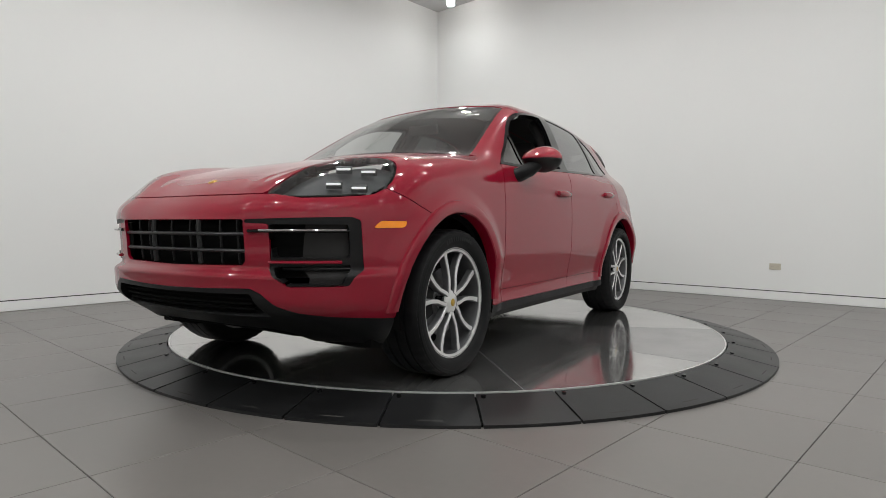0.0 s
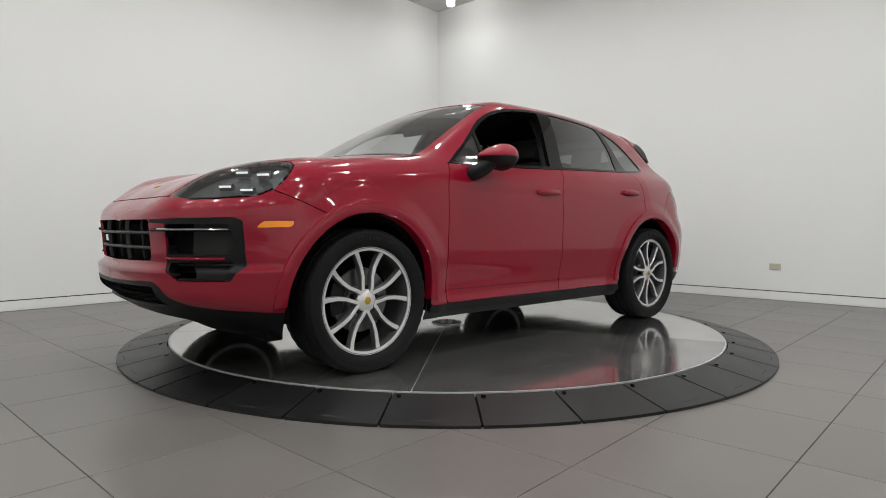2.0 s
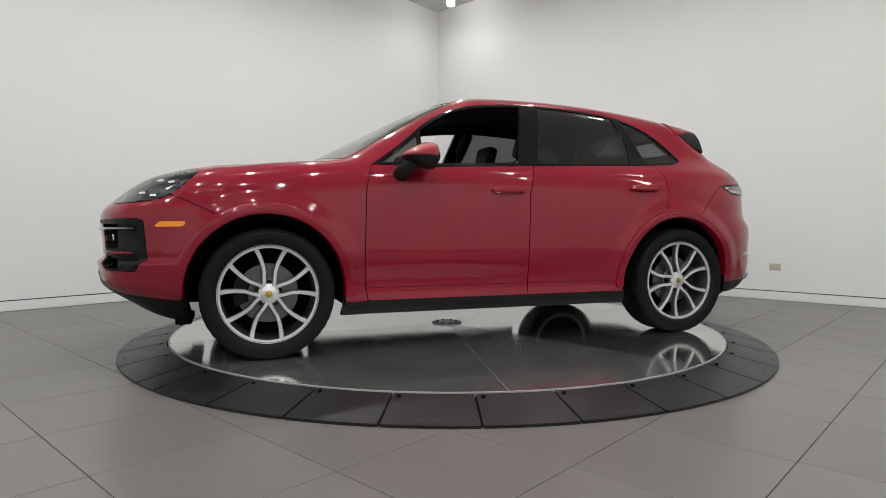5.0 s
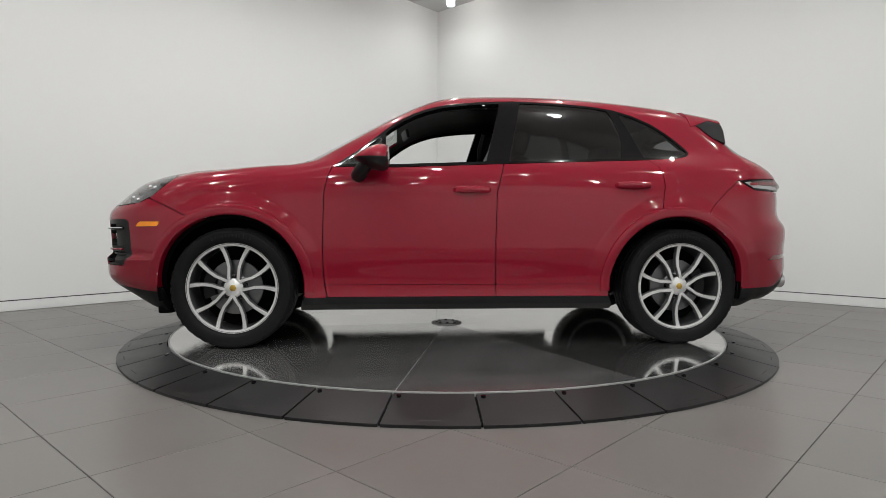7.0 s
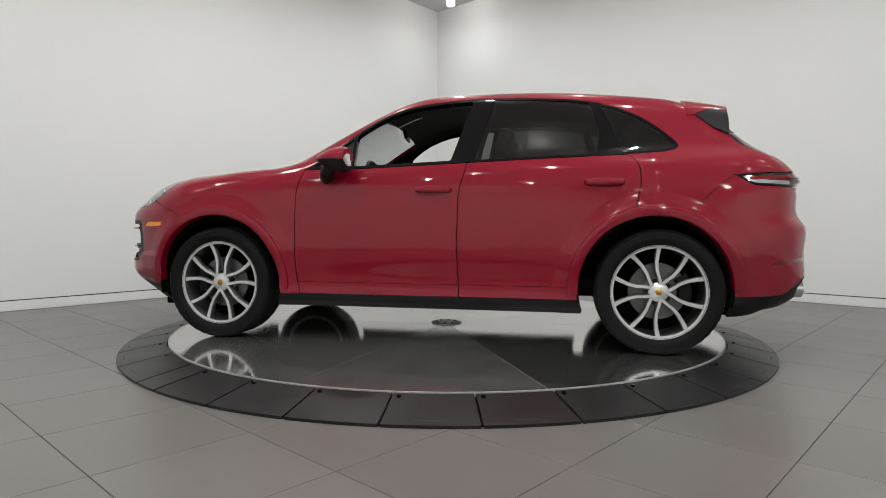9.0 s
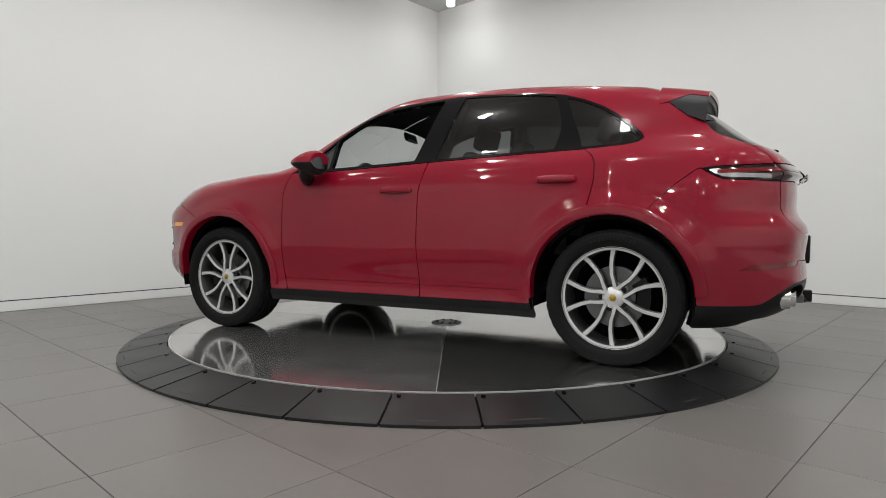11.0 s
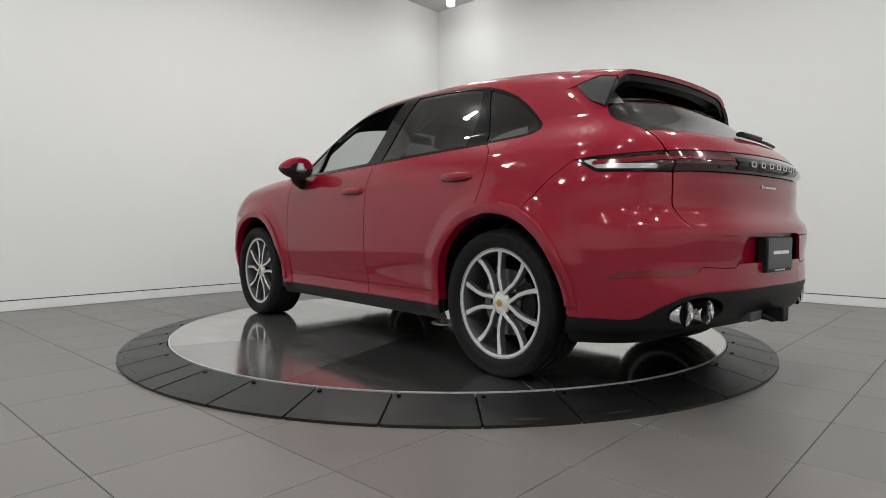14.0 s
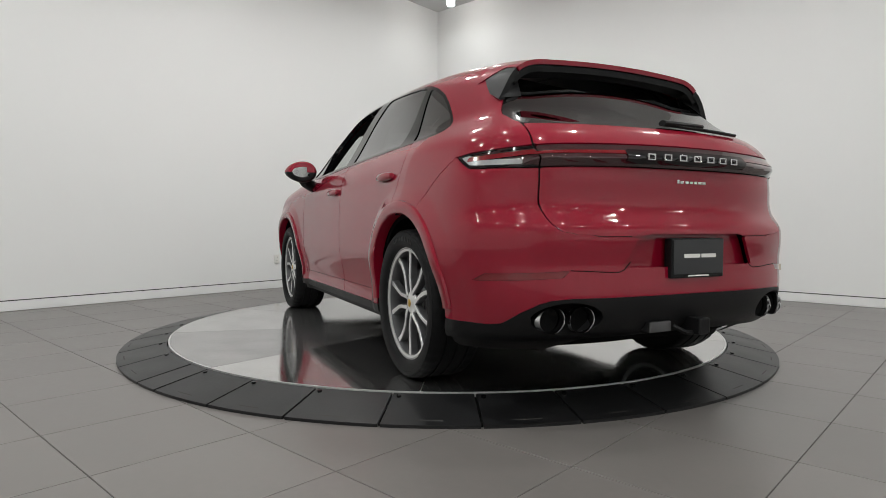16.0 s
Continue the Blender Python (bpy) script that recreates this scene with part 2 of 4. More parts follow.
lathe(bm, [(RI + .010, 0), (RI + .010, .05), (RO - .02, .009), (RO - .02, 0)], 96, "z", close=True)
part("ramp_base", bm, LINER, ramp)

disc = new("turntable_disc")
tagged(disc, "round brushed steel turntable top with smeared plates", "turntable")
bm = bmesh.new()
lathe(bm, [(RI + .005, -.062), (RI + .005, .0012), (RI - .004, .0012), (RI - .004, -.004), (0, -.004), (0, -.062)], 128, "z")
part("rim", bm, ALLOY, disc, "bright steel edge ring")
for k in range(10):
    a = radians(6.6 + 36 * k)
    bm = bmesh.new()
    sector(bm, .02, RI - .0055, .0012, radians(36) - .0012, -.004, 0, 16)
    pl = part("steel_plate", bm, STEEL_DULL if k == 2 else STEEL_WORN if k in (0, 1) else STEEL, disc, "smeared dull steel plate" if k == 2 else "")
    pl.rotation_euler = (0, 0, a)
bm = bmesh.new()
lathe(bm, [(0, .009), (.115, .009), (.12, .006), (.12, .0), (0, 0)], 40, "z")
flange = part("centre_flange", bm, ALLOY, disc)
for k in range(8):
    bm = bmesh.new()
    lathe(bm, [(0, .016), (.011, .016), (.012, .009), (0, .009)], 6, "z", pose(.08 * math.cos(k * .7854), .08 * math.sin(k * .7854), 0))
    part("bolt", bm, GLOSS, flange)


# ---- car body: one smooth solid, described by its profiles ----
def curve(pairs, lo, hi, n=1200):
    """Natural cubic spline through (a, b) pairs, as a dense table."""
    pairs = sorted(pairs)
    a = np.array([p[0] for p in pairs], float)
    b = np.array([p[1] for p in pairs], float)
    k, h = len(a), np.diff(a)
    m, r = np.eye(k), np.zeros(k)
    for i in range(1, k - 1):
        m[i, i - 1], m[i, i], m[i, i + 1] = h[i - 1], 2 * (h[i - 1] + h[i]), h[i]
        r[i] = 6 * ((b[i + 1] - b[i]) / h[i] - (b[i] - b[i - 1]) / h[i - 1])
    c = np.linalg.solve(m, r)
    x = np.linspace(lo, hi, n)
    i = np.clip(np.searchsorted(a, x) - 1, 0, k - 2)
    s, d = h[i], np.clip(x, a[0], a[-1])
    u, v = a[i + 1] - d, d - a[i]
    y = (c[i] * u ** 3 + c[i + 1] * v ** 3) / (6 * s) + (b[i] / s - c[i] * s / 6) * u + (b[i + 1] / s - c[i + 1] * s / 6) * v
    return lambda q: np.interp(q, x, y)


SIDE = curve([(.2, .86), (.3, .897), (.385, .914), (.42, .9112), (.46, .9105), (.50, .914), (.54, .9205), (.58, .9285), (.63, .9385), (.655, .9428), (.675, .9453), (.72, .947), (.85, .9485), (.98, .945), (1.08, .935), (1.17, .912), (1.25, .872), (1.32, .81), (1.45, .66)], .1, 1.5)
FLARE = curve([(2.3, -.04), (2.05, -.01), (1.8, .012), (1.43, .018), (1.1, .008), (.8, 0), (-.2, 0), (-.8, .004), (-1.1, .012), (-1.45, .022), (-1.8, .016), (-2.05, -.004), (-2.3, -.034)], -2.6, 2.6)
NOSE = curve([(.15, 1.85), (.25, 2.02), (.33, 2.165), (.38, 2.24), (.44, 2.335), (.50, 2.402), (.56, 2.414), (.61, 2.419), (.63, 2.417), (.643, 2.402), (.655, 2.388), (.68, 2.386), (.75, 2.392), (.84, 2.400), (.90, 2.40), (.95, 2.38), (1.0, 2.33), (1.1, 2.25)], .1, 1.3)
TAIL = curve([(.2, 2.05), (.3, 2.2), (.38, 2.36), (.46, 2.435), (.56, 2.457), (.69, 2.450), (.79, 2.460), (.855, 2.448), (.90, 2.416), (.97, 2.398), (1.06, 2.398), (1.10, 2.387), (1.14, 2.375), (1.2, 2.368), (1.3, 2.345)], .1, 1.5)
DECK = curve([(2.5, .86), (2.4, .92), (2.3, .985), (2.2, 1.035), (2.1, 1.075), (1.9, 1.135), (1.6, 1.195), (1.3, 1.24), (1.0, 1.27), (.5, 1.285), (-.4, 1.30), (-1.2, 1.335), (-1.6, 1.36), (-1.9, 1.355), (-2.1, 1.325), (-2.25, 1.28), (-2.35, 1.235), (-2.5, 1.14)], -2.7, 2.6)
ROOF = curve([(1.2, 1.3), (.8, 1.512), (.4, 1.70), (.1, 1.765), (-.2, 1.785), (-.5, 1.79), (-.8, 1.783), (-1.2, 1.752), (-1.6, 1.705), (-1.9, 1.655), (-2.2, 1.58)], -2.6, 1.6)
CABIN = curve([(1.1, .90), (1.25, .872), (1.35, .826), (1.45, .778), (1.55, .728), (1.65, .668), (1.72, .61), (1.8, .5)], 1.0, 1.9)
TAPER = curve([(1.2, .06), (.9, .03), (.6, .008), (.3, 0), (-.4, 0), (-.8, .012), (-1.2, .035), (-1.6, .078), (-2.0, .13), (-2.2, .16)], -2.7, 1.8)


def smax(a, b, k):
    h = np.maximum(k - np.abs(a - b), 0) / k
    return np.maximum(a, b) + h * h * k * .25


def smin(a, b, k):
    return -smax(-a, -b, k)


def solid(p, wing=False):
    """Below zero inside the car's skin."""
    x, y, z = p[..., 0], np.abs(p[..., 1]), p[..., 2]
    y2 = y * y
    side = y - SIDE(z) - FLARE(x) * np.exp(-((z - .78) / .34) ** 2)
    for wx in (1.43, -1.445):
        ramp_up = np.clip((.615 - np.hypot(x - wx, z - .45)) / .11, 0, 1)
        side = side - .017 * ramp_up * ramp_up * (3 - 2 * ramp_up)
    side = side + .10 * np.clip(-1.45 - x, 0, 1) * np.clip((z - .75) / .4, 0, 1)
    front = (x - NOSE(z) + .16 * y2 + .25 * y2 * y2) * .9
    rear = (-x - TAIL(z) + .12 * y2 + .20 * y2 * y2) * .9
    off = y - np.interp(x, [1.0, 1.7, 1.9, 2.1, 2.25], [.73, .71, .66, .585, .52])
    crest = (.038 * np.clip((x - .9) / .8, 0, 1) + .014 * np.clip((x - 1.5) / .4, 0, 1)) * np.exp(-(off / np.where(off > 0, .17, .16)) ** 2)
    ridge = .015 / (1 + np.exp((y - np.interp(x, [1.0, 1.5, 2.3], [.60, .50, .36])) / .014)) * np.clip((x - 1.05) / .25, 0, 1) * np.clip((2.32 - x) / .2, 0, 1)
    top = (z - ridge - DECK(x) + .05 * y2 - crest) * .95
    low = smax(smax(front, rear, .1), side, .26)
    low = smax(low, top, .10)
    glass = (x - 1.135 + 1.87 * (z - 1.277) + .38 * y2) * .47
    back = (-x - 2.17 + 1.25 * (z - 1.36) + .30 * y2) * .62
    wall = (y - CABIN(z) + TAPER(x)) * .9
    lid = z - ROOF(x) + .09 * y2
    if wing:
        return smax(wall, lid, .10)
    cab = smax(smax(wall, lid, .10), smax(glass, back, .05), .10)
    cab = smax(cab, 1.12 - z, .03)
    return smin(low, cab, .07)


def cast(origin, way, far, level=0.0, wing=False):
    """First meeting of rays with the skin, coming from outside."""
    def val(d):
        return solid(origin + way * d[..., None], wing) - level
    lo = np.full(origin.shape[:-1], far)
    hi = lo.copy()
    done = np.zeros(lo.shape, bool)
    for d in np.linspace(far, 0.02, 70)[1:]:
        inside = (val(np.full(lo.shape, d)) < 0) & ~done
        hi[inside], done[inside] = d, True
        lo[~done] = d
    for _ in range(24):
        mid = (lo + hi) / 2
        neg = val(mid) < 0
        hi, lo = np.where(neg, mid, hi), np.where(neg, lo, mid)
    return origin + way * hi[..., None]


def slope(p, wing=False):
    """Unit normal of the skin."""
    e, n = .004, np.zeros_like(p)
    for i in range(3):
        d = np.zeros(3)
        d[i] = e
        n[..., i] = solid(p + d, wing) - solid(p - d, wing)
    return n / np.maximum(np.linalg.norm(n, axis=-1, keepdims=True), 1e-9)


# ---- panels cut from the skin ----
def chart_sections(x0, x1, dx, a0, a1, da, level=0.0, wing=False):
    """Rays across the car, out of its middle line."""
    x, a = np.meshgrid(np.arange(x0, x1, dx), np.radians(np.arange(a0, a1 + da / 2, da)), indexing="ij")
    o = np.stack([x, 0 * x, 0 * x + .75], -1)
    w = np.stack([0 * a, np.cos(a), np.sin(a)], -1)
    return finish_chart(o, w, 1.8, level, wing)


def chart_end(xc, zc, sign, f1, df, e0, e1, level=0.0):
    """Rays out of a point inside the nose or the tail."""
    f, e = np.meshgrid(np.radians(np.arange(0, f1, df)), np.radians(np.arange(e0, e1, df)), indexing="ij")
    w = np.stack([sign * np.cos(f) * np.cos(e), np.sin(f) * np.cos(e), np.sin(e)], -1)
    o = np.zeros_like(w) + np.array([xc, 0, zc])
    return finish_chart(o, w, 2.2, level)


def finish_chart(o, w, far, level, wing=False):
    p = cast(o, w, far, level, wing)
    bad = np.abs(solid(p, wing) - level) > .01
    n = slope(p, wing)
    flip = (n * w).sum(-1).mean() < 0
    return p, (-n if flip else n), bad


def patch(name, chart, rule, mat, parent=None, label="", depth=.014, sides="both", lift=0.0):
    """The piece of the skin where rule(x, y, z) is below zero, with turned-in edges. sides: both halves as one mesh, or left / right."""
    p, n, bad = chart
    f = rule(p[..., 0], p[..., 1], p[..., 2]) + 0 * p[..., 0]
    f = np.where(bad, np.maximum(np.abs(f), .01), f)
    f = np.where(np.abs(f) < 1e-6, 1e-6, f)
    ins = f < 0
    ni, nj = f.shape
    verts, norms, index, faces = [], [], {}, []

    def corner(i, j):
        k = (i, j)
        if k not in index:
            index[k] = len(verts)
            verts.append(p[i, j] + n[i, j] * lift)
            norms.append(n[i, j])
        return index[k]

    def cut(i, j, k, l):
        key = (i, j, k, l) if (i, j) < (k, l) else (k, l, i, j)
        if key not in index:
            a, b = f[i, j], f[k, l]
            t = min(max(a / (a - b), .02), .98)
            index[key] = len(verts)
            q = n[i, j] * (1 - t) + n[k, l] * t
            verts.append(p[i, j] * (1 - t) + p[k, l] * t + q * lift)
            norms.append(q)
        return index[key]

    any_in = ins[:-1, :-1] | ins[1:, :-1] | ins[:-1, 1:] | ins[1:, 1:]
    for i, j in zip(*np.nonzero(any_in)):
        ring = ((i, j), (i + 1, j), (i + 1, j + 1), (i, j + 1))
        poly_f = []
        for s in range(4):
            a, b = ring[s], ring[(s + 1) % 4]
            if ins[a]:
                poly_f.append(corner(*a))
            if ins[a] != ins[b]:
                poly_f.append(cut(*a, *b))
        if len(poly_f) > 2:
            faces.append(poly_f)
    if not faces:
        raise ValueError(name)
    v, nn = np.array(verts), np.array(norms)
    count = {}
    for face in faces:
        for a, b in zip(face, face[1:] + face[:1]):
            count[(a, b)] = count.get((a, b), 0) + 1
    rim = [(a, b) for a, b in count if (b, a) not in count and not (abs(v[a][1]) < 1e-4 and abs(v[b][1]) < 1e-4)]
    a, b, c = (v[k] for k in faces[len(faces) // 2][:3])
    if np.dot(np.cross(b - a, c - a), nn[faces[len(faces) // 2][0]]) < 0:
        faces = [k[::-1] for k in faces]
        rim = [(b, a) for a, b in rim]
    allv, alln = [v], [nn]
    if depth:
        top, low = {}, {}
        ev = []
        base = len(v)
        for a, b in rim:
            for k in (a, b):
                if k not in top:
                    top[k] = base + len(ev)
                    ev.append(v[k])
                    low[k] = base + len(ev)
                    ev.append(v[k] - nn[k] * depth)
        for a, b in rim:
            faces.append([top[b], top[a], low[a], low[b]])
        allv.append(np.array(ev))
        alln.append(np.zeros((len(ev), 3)))
    v, nn = np.concatenate(allv), np.concatenate(alln)
    v = v - np.array([0, 0, TABLE])
    flipv = np.array([1, -1, 1])
    if sides == "right":
        v, nn, faces = v * flipv, nn * flipv, [k[::-1] for k in faces]
    elif sides == "both":
        k0 = len(v)
        faces = faces + [[q + k0 for q in k[::-1]] for k in faces]
        v, nn = np.concatenate([v, v * flipv]), np.concatenate([nn, nn * flipv])
    me = bpy.data.meshes.new(name)
    me.from_pydata(v.tolist(), [], faces)
    me.polygons.foreach_set("use_smooth", [True] * len(me.polygons))
    me.materials.append(mat)
    me.update()
    me.normals_split_custom_set_from_vertices(nn.tolist())
    ob = new(name, me)
    if parent:
        ob.parent = parent
    return tagged(ob, label)


def two(name, chart, rule, mat, parent, label="", **kw):
    return [patch(name, chart, rule, mat, parent, label, sides=s, **kw) for s in ("left", "right")]


def poly(px, py, pts):
    """Signed distance to a polygon; below zero inside."""
    d = np.full(px.shape, 1e9)
    inside = np.zeros(px.shape, bool)
    for (ax, ay), (bx, by) in zip(pts, pts[1:] + pts[:1]):
        ex, ey, wx, wy = bx - ax, by - ay, px - ax, py - ay
        t = np.clip((wx * ex + wy * ey) / (ex * ex + ey * ey), 0, 1)
        d = np.minimum(d, (wx - ex * t) ** 2 + (wy - ey * t) ** 2)
        hit = ((ay > py) != (by > py)) & (px < ex * (py - ay) / (ey if ey else 1e-9) + ax)
        inside ^= hit
    return np.where(inside, -1, 1) * np.sqrt(d)


def line(q, pairs):
    pairs = sorted(pairs)
    return np.interp(q, [a for a, _ in pairs], [b for _, b in pairs])


def AND(*f):
    r = f[0]
    for g in f[1:]:
        r = np.maximum(r, g)
    return r


def OR(*f):
    r = f[0]
    for g in f[1:]:
        r = np.minimum(r, g)
    return r


GAP = .0028
DLO = [(.806, 1.221), (.403, 1.22), (.04, 1.235), (-.71, 1.267), (-1.338, 1.292), (-1.504, 1.304), (-1.575, 1.320), (-1.604, 1.346), (-1.59, 1.375), (-1.527, 1.435), (-1.45, 1.497), (-1.362, 1.556),
       (-1.24, 1.612), (-1.113, 1.653), (-.95, 1.680), (-.775, 1.694), (-.58, 1.704), (-.397, 1.708), (-.178, 1.697), (-.03, 1.681), (.097, 1.66), (.20, 1.632), (.29, 1.597), (.37, 1.552), (.441, 1.503), (.624, 1.351)]
HEAD = [(2.265, .50), (2.20, .532), (2.10, .568), (2.0, .612), (1.9, .67), (1.83, .73), (1.795, .79), (1.792, .84), (1.80, 1.05), (2.3, 1.05), (2.42, .60)]


ARCH_Z = .462


def arch_f(x, y, z):
    return .456 - np.hypot(x - 1.43, z - ARCH_Z)


def arch_r(x, y, z):
    return .454 - np.hypot(x + 1.445, z - ARCH_Z)


def arches(x, y, z):
    return np.where(y > .45, np.maximum(arch_f(x, y, z), arch_r(x, y, z)), -1)


def x_front(z):
    return line(z, [(.30, .82), (.38, .835), (.46, .853), (.55, .86), (.73, .862), (1.06, .852), (1.15, .832), (1.221, .806)])


def x_mid(z):
    return line(z, [(.38, -.25), (.74, -.24), (1.06, -.25), (1.25, -.30), (1.70, -.39)])


def x_rear(z):
    return line(z, [(.30, -1.0), (.40, -1.0), (.60, -1.05), (.80, -1.2), (.90, -1.31), (.97, -1.335), (1.11, -1.362), (1.20, -1.358), (1.25, -1.335), (1.292, -1.28)])


def dlo(x, y, z):
    return poly(x, z, DLO)


def z_nose(x):
    return line(x, [(1.45, -1), (1.55, .83), (1.687, .901), (1.792, .951), (1.869, .985), (1.94, 1.014), (2.0, .987), (2.054, .978), (2.171, .968), (2.24, .966), (2.27, .984), (2.5, .984)])


def z_head(x):
    return line(x, [(1.6, 1.3), (1.78, 1.16), (1.832, 1.106), (1.891, 1.049), (1.94, 1.014), (2.0, .987), (2.054, .978), (2.171, .968), (2.24, .966), (2.3, .966)])


def headlamp(x, y, z):
    return AND(poly(x, y, HEAD), z_head(x) - z)


def y_hood(x):
    return line(x, [(.9, .80), (1.1, .775), (1.4, .735), (1.7, .715), (1.85, .695), (2.0, .605), (2.2, .525), (2.3, .49)])


def screen(x, y, z):
    return AND(y - .752 + (.943 - x) * .222, .205 - .06 * y * y - x, x - 1.085 + .2 * y * y, 1.2 - z)


def rear_glass(x, y, z):
    return AND(y - line(z, [(1.27, .66), (1.30, .70), (1.345, .695), (1.43, .645), (1.54, .60), (1.7, .5)]), 1.283 - z, z - 1.66, x + 1.75)


def z_belt(x):
    return line(x, [(-1.504, 1.304), (-1.338, 1.292), (-.71, 1.267), (.04, 1.235), (.403, 1.22), (.806, 1.221), (.95, 1.255), (1.1, 1.28)])


def lamp_top(x):
    return line(x, [(-1.905, 1.151), (-1.984, 1.162), (-2.07, 1.166), (-2.26, 1.177), (-2.39, 1.19)])


def lamp_low(x):
    return line(x, [(-1.905, 1.153), (-1.95, 1.125), (-2.01, 1.094), (-2.05, 1.091), (-2.27, 1.085), (-2.39, 1.093)])


def tail_band(x, y, z):
    return AND(z - lamp_top(x), lamp_low(x) - z, x + 1.895)


def y_gate(z):
    return line(z, [(.795, .35), (.803, .50), (.809, .57), (.825, .645), (.85, .675), (.88, .688), (.94, .70), (1.08, .693), (1.18, .707), (1.29, .69)])


def z_quarter(x):
    return line(x, [(-1.55, .85), (-1.646, .927), (-1.686, .975), (-1.787, 1.071), (-1.893, 1.153), (-1.92, 1.153)])


def z_chin(y):
    return line(y, [(0, .565), (.2, .568), (.49, .577), (.54, .555), (.60, .503), (.67, .472), (.75, .455), (.9, .427), (1, .42)])


def z_apron(y):
    return line(y, [(0, .385), (.45, .375), (.62, .335), (.75, .30), (.85, .29)])


def z_diffuser(y):
    return line(y, [(0, .56), (.6, .556), (.68, .548), (.72, .534), (.776, .495), (.82, .445), (.85, .436), (1, .43)])


GRILLE = [(-.02, .665), (.425, .672), (.447, .69), (.447, .872), (-.02, .872)]
INTAKE = [(.452, .872), (.845, .883), (.866, .868), (.866, .65), (.838, .586), (.655, .586), (.60, .625), (.556, .657), (.556, .667), (.564, .700), (.564, .852), (.452, .856)]
HOLE_A = [(.574, .706), (.836, .706), (.836, .850), (.568, .850)]
HOLE_B = [(.578, .655), (.655, .593), (.825, .593), (.834, .62), (.834, .676), (.578, .668)]
RECESS = [(-.02, .677), (.385, .677), (.31, .80), (.27, .814), (-.02, .814)]
REFLECTOR = [(.635, .640), (.605, .668), (.875, .650), (.905, .617)]

BODY = chart_sections(-2.40, 2.36, .013, -46, 90, .6)
NOSE_C = chart_end(1.45, .70, 1, 112, .55, -36, 35)
TAIL_C = chart_end(-1.45, .80, -1, 112, .55, -40, 50)

car = new("car")
tagged(car, "glossy red sport utility car with silver alloy wheels on the turntable", "car")


def build_skin():
    def hood(x, y, z):
        return AND(y - y_hood(x) + GAP, z_nose(x) + GAP - z, 1.115 - .2 * y * y - x, -headlamp(x, y, z) + GAP)
    patch("hood", BODY, hood, PAINT, car)

    def fender(x, y, z):
        return AND(y_hood(x) + GAP - y, z_nose(x) + GAP - z, x_front(z) + GAP - x, -headlamp(x, y, z) + GAP, arches(x, y, z), .385 - z, np.where(x < .96, z - z_belt(x), -1))
    two("front_wing", BODY, fender, PAINT, car)

    def fdoor(x, y, z):
        return AND(x - x_front(z) + GAP, x_mid(z) + GAP - x, .467 - z, z - z_belt(x) + .003)
    fd = two("front_door", BODY, fdoor, PAINT, car)

    def rdoor(x, y, z):
        return AND(x - x_mid(z) + GAP, x_rear(z) + GAP - x, .467 - z, z - z_belt(x) + .003, arches(x, y, z) + .004)
    rd = two("rear_door", BODY, rdoor, PAINT, car)

    for door, rule in ((fd, lambda x, y, z: AND(x - x_front(z) + GAP, x_mid(z) + GAP - x, .388 - z, z - .464)),
                       (rd, lambda x, y, z: AND(x - x_mid(z) + GAP, x_rear(z) + GAP - x, .388 - z, z - .464, arches(x, y, z) + .004))):
        for d, side in zip(door, ("left", "right")):
            patch("door_blade", BODY, rule, PAINT, d, sides=side)

    def shell(x, y, z):
        upper = AND(z_belt(x) - z, -dlo(x, y, z), -screen(x, y, z), x - .96)
        quarter = AND(x - x_rear(z) + GAP, z_quarter(x) + GAP - z, arches(x, y, z), .30 - z, -dlo(x, y, z))
        rear = AND(-rear_glass(x, y, z), np.where(x < -1.893, lamp_top(x) - z + .003, -1), np.where((x < -2.0) & (z < 1.30), y_gate(z) + GAP - y, -1), -2.36 - x)
        return AND(OR(upper, quarter), rear)
    patch("body_shell", BODY, shell, PAINT, car)

    two("sill", BODY, lambda x, y, z: AND(z - .385, .340 - z, x - 1.0, -1.03 - x, arches(x, y, z)), BLACK, car, "matt black side sill", depth=.06)

    # side windows
    trim = 0.016
    def trims(x, y, z):
        d = dlo(x, y, z)
        pane = OR(front_pane(x, y, z), rear_pane(x, y, z), quarter_pane(x, y, z), front_corner(x, y, z))
        return AND(d + .001, -pane)
    def b_front(z):
        return line(z, [(1.2, -.168), (1.249, -.183), (1.613, -.286), (1.70, -.31)])
    def b_rear(z):
        return line(z, [(1.2, -.31), (1.266, -.335), (1.70, -.452)])
    def c_front(z):
        return line(z, [(1.26, -1.095), (1.40, -1.125), (1.465, -1.125), (1.60, -1.085), (1.68, -1.04)])
    def c_rear(z):
        return line(z, [(1.28, -1.275), (1.45, -1.21), (1.65, -1.125)])
    def a_rear(z):
        return line(z, [(1.2, .462), (1.5, .470)])
    def front_pane(x, y, z):
        return AND(dlo(x, y, z) + .020, b_front(z) - x, x - a_rear(z))
    def front_corner(x, y, z):
        return AND(dlo(x, y, z) + .018, a_rear(z) + .025 - x)
    def rear_pane(x, y, z):
        return AND(dlo(x, y, z) + trim, x - b_rear(z), c_front(z) - x)
    def quarter_pane(x, y, z):
        return AND(dlo(x, y, z) + trim, x - c_rear(z))
    two("window_trim", BODY, trims, GLOSS, car, "gloss black window surround", depth=.03)
    two("quarter_light", BODY, lambda x, y, z: front_corner(x, y, z) - .003, TINT, car, "small front corner pane", depth=0, lift=-.006)
    two("rear_door_window", BODY, lambda x, y, z: rear_pane(x, y, z) - .003, TINT, car, "dark tinted closed window", depth=0, lift=-.005)
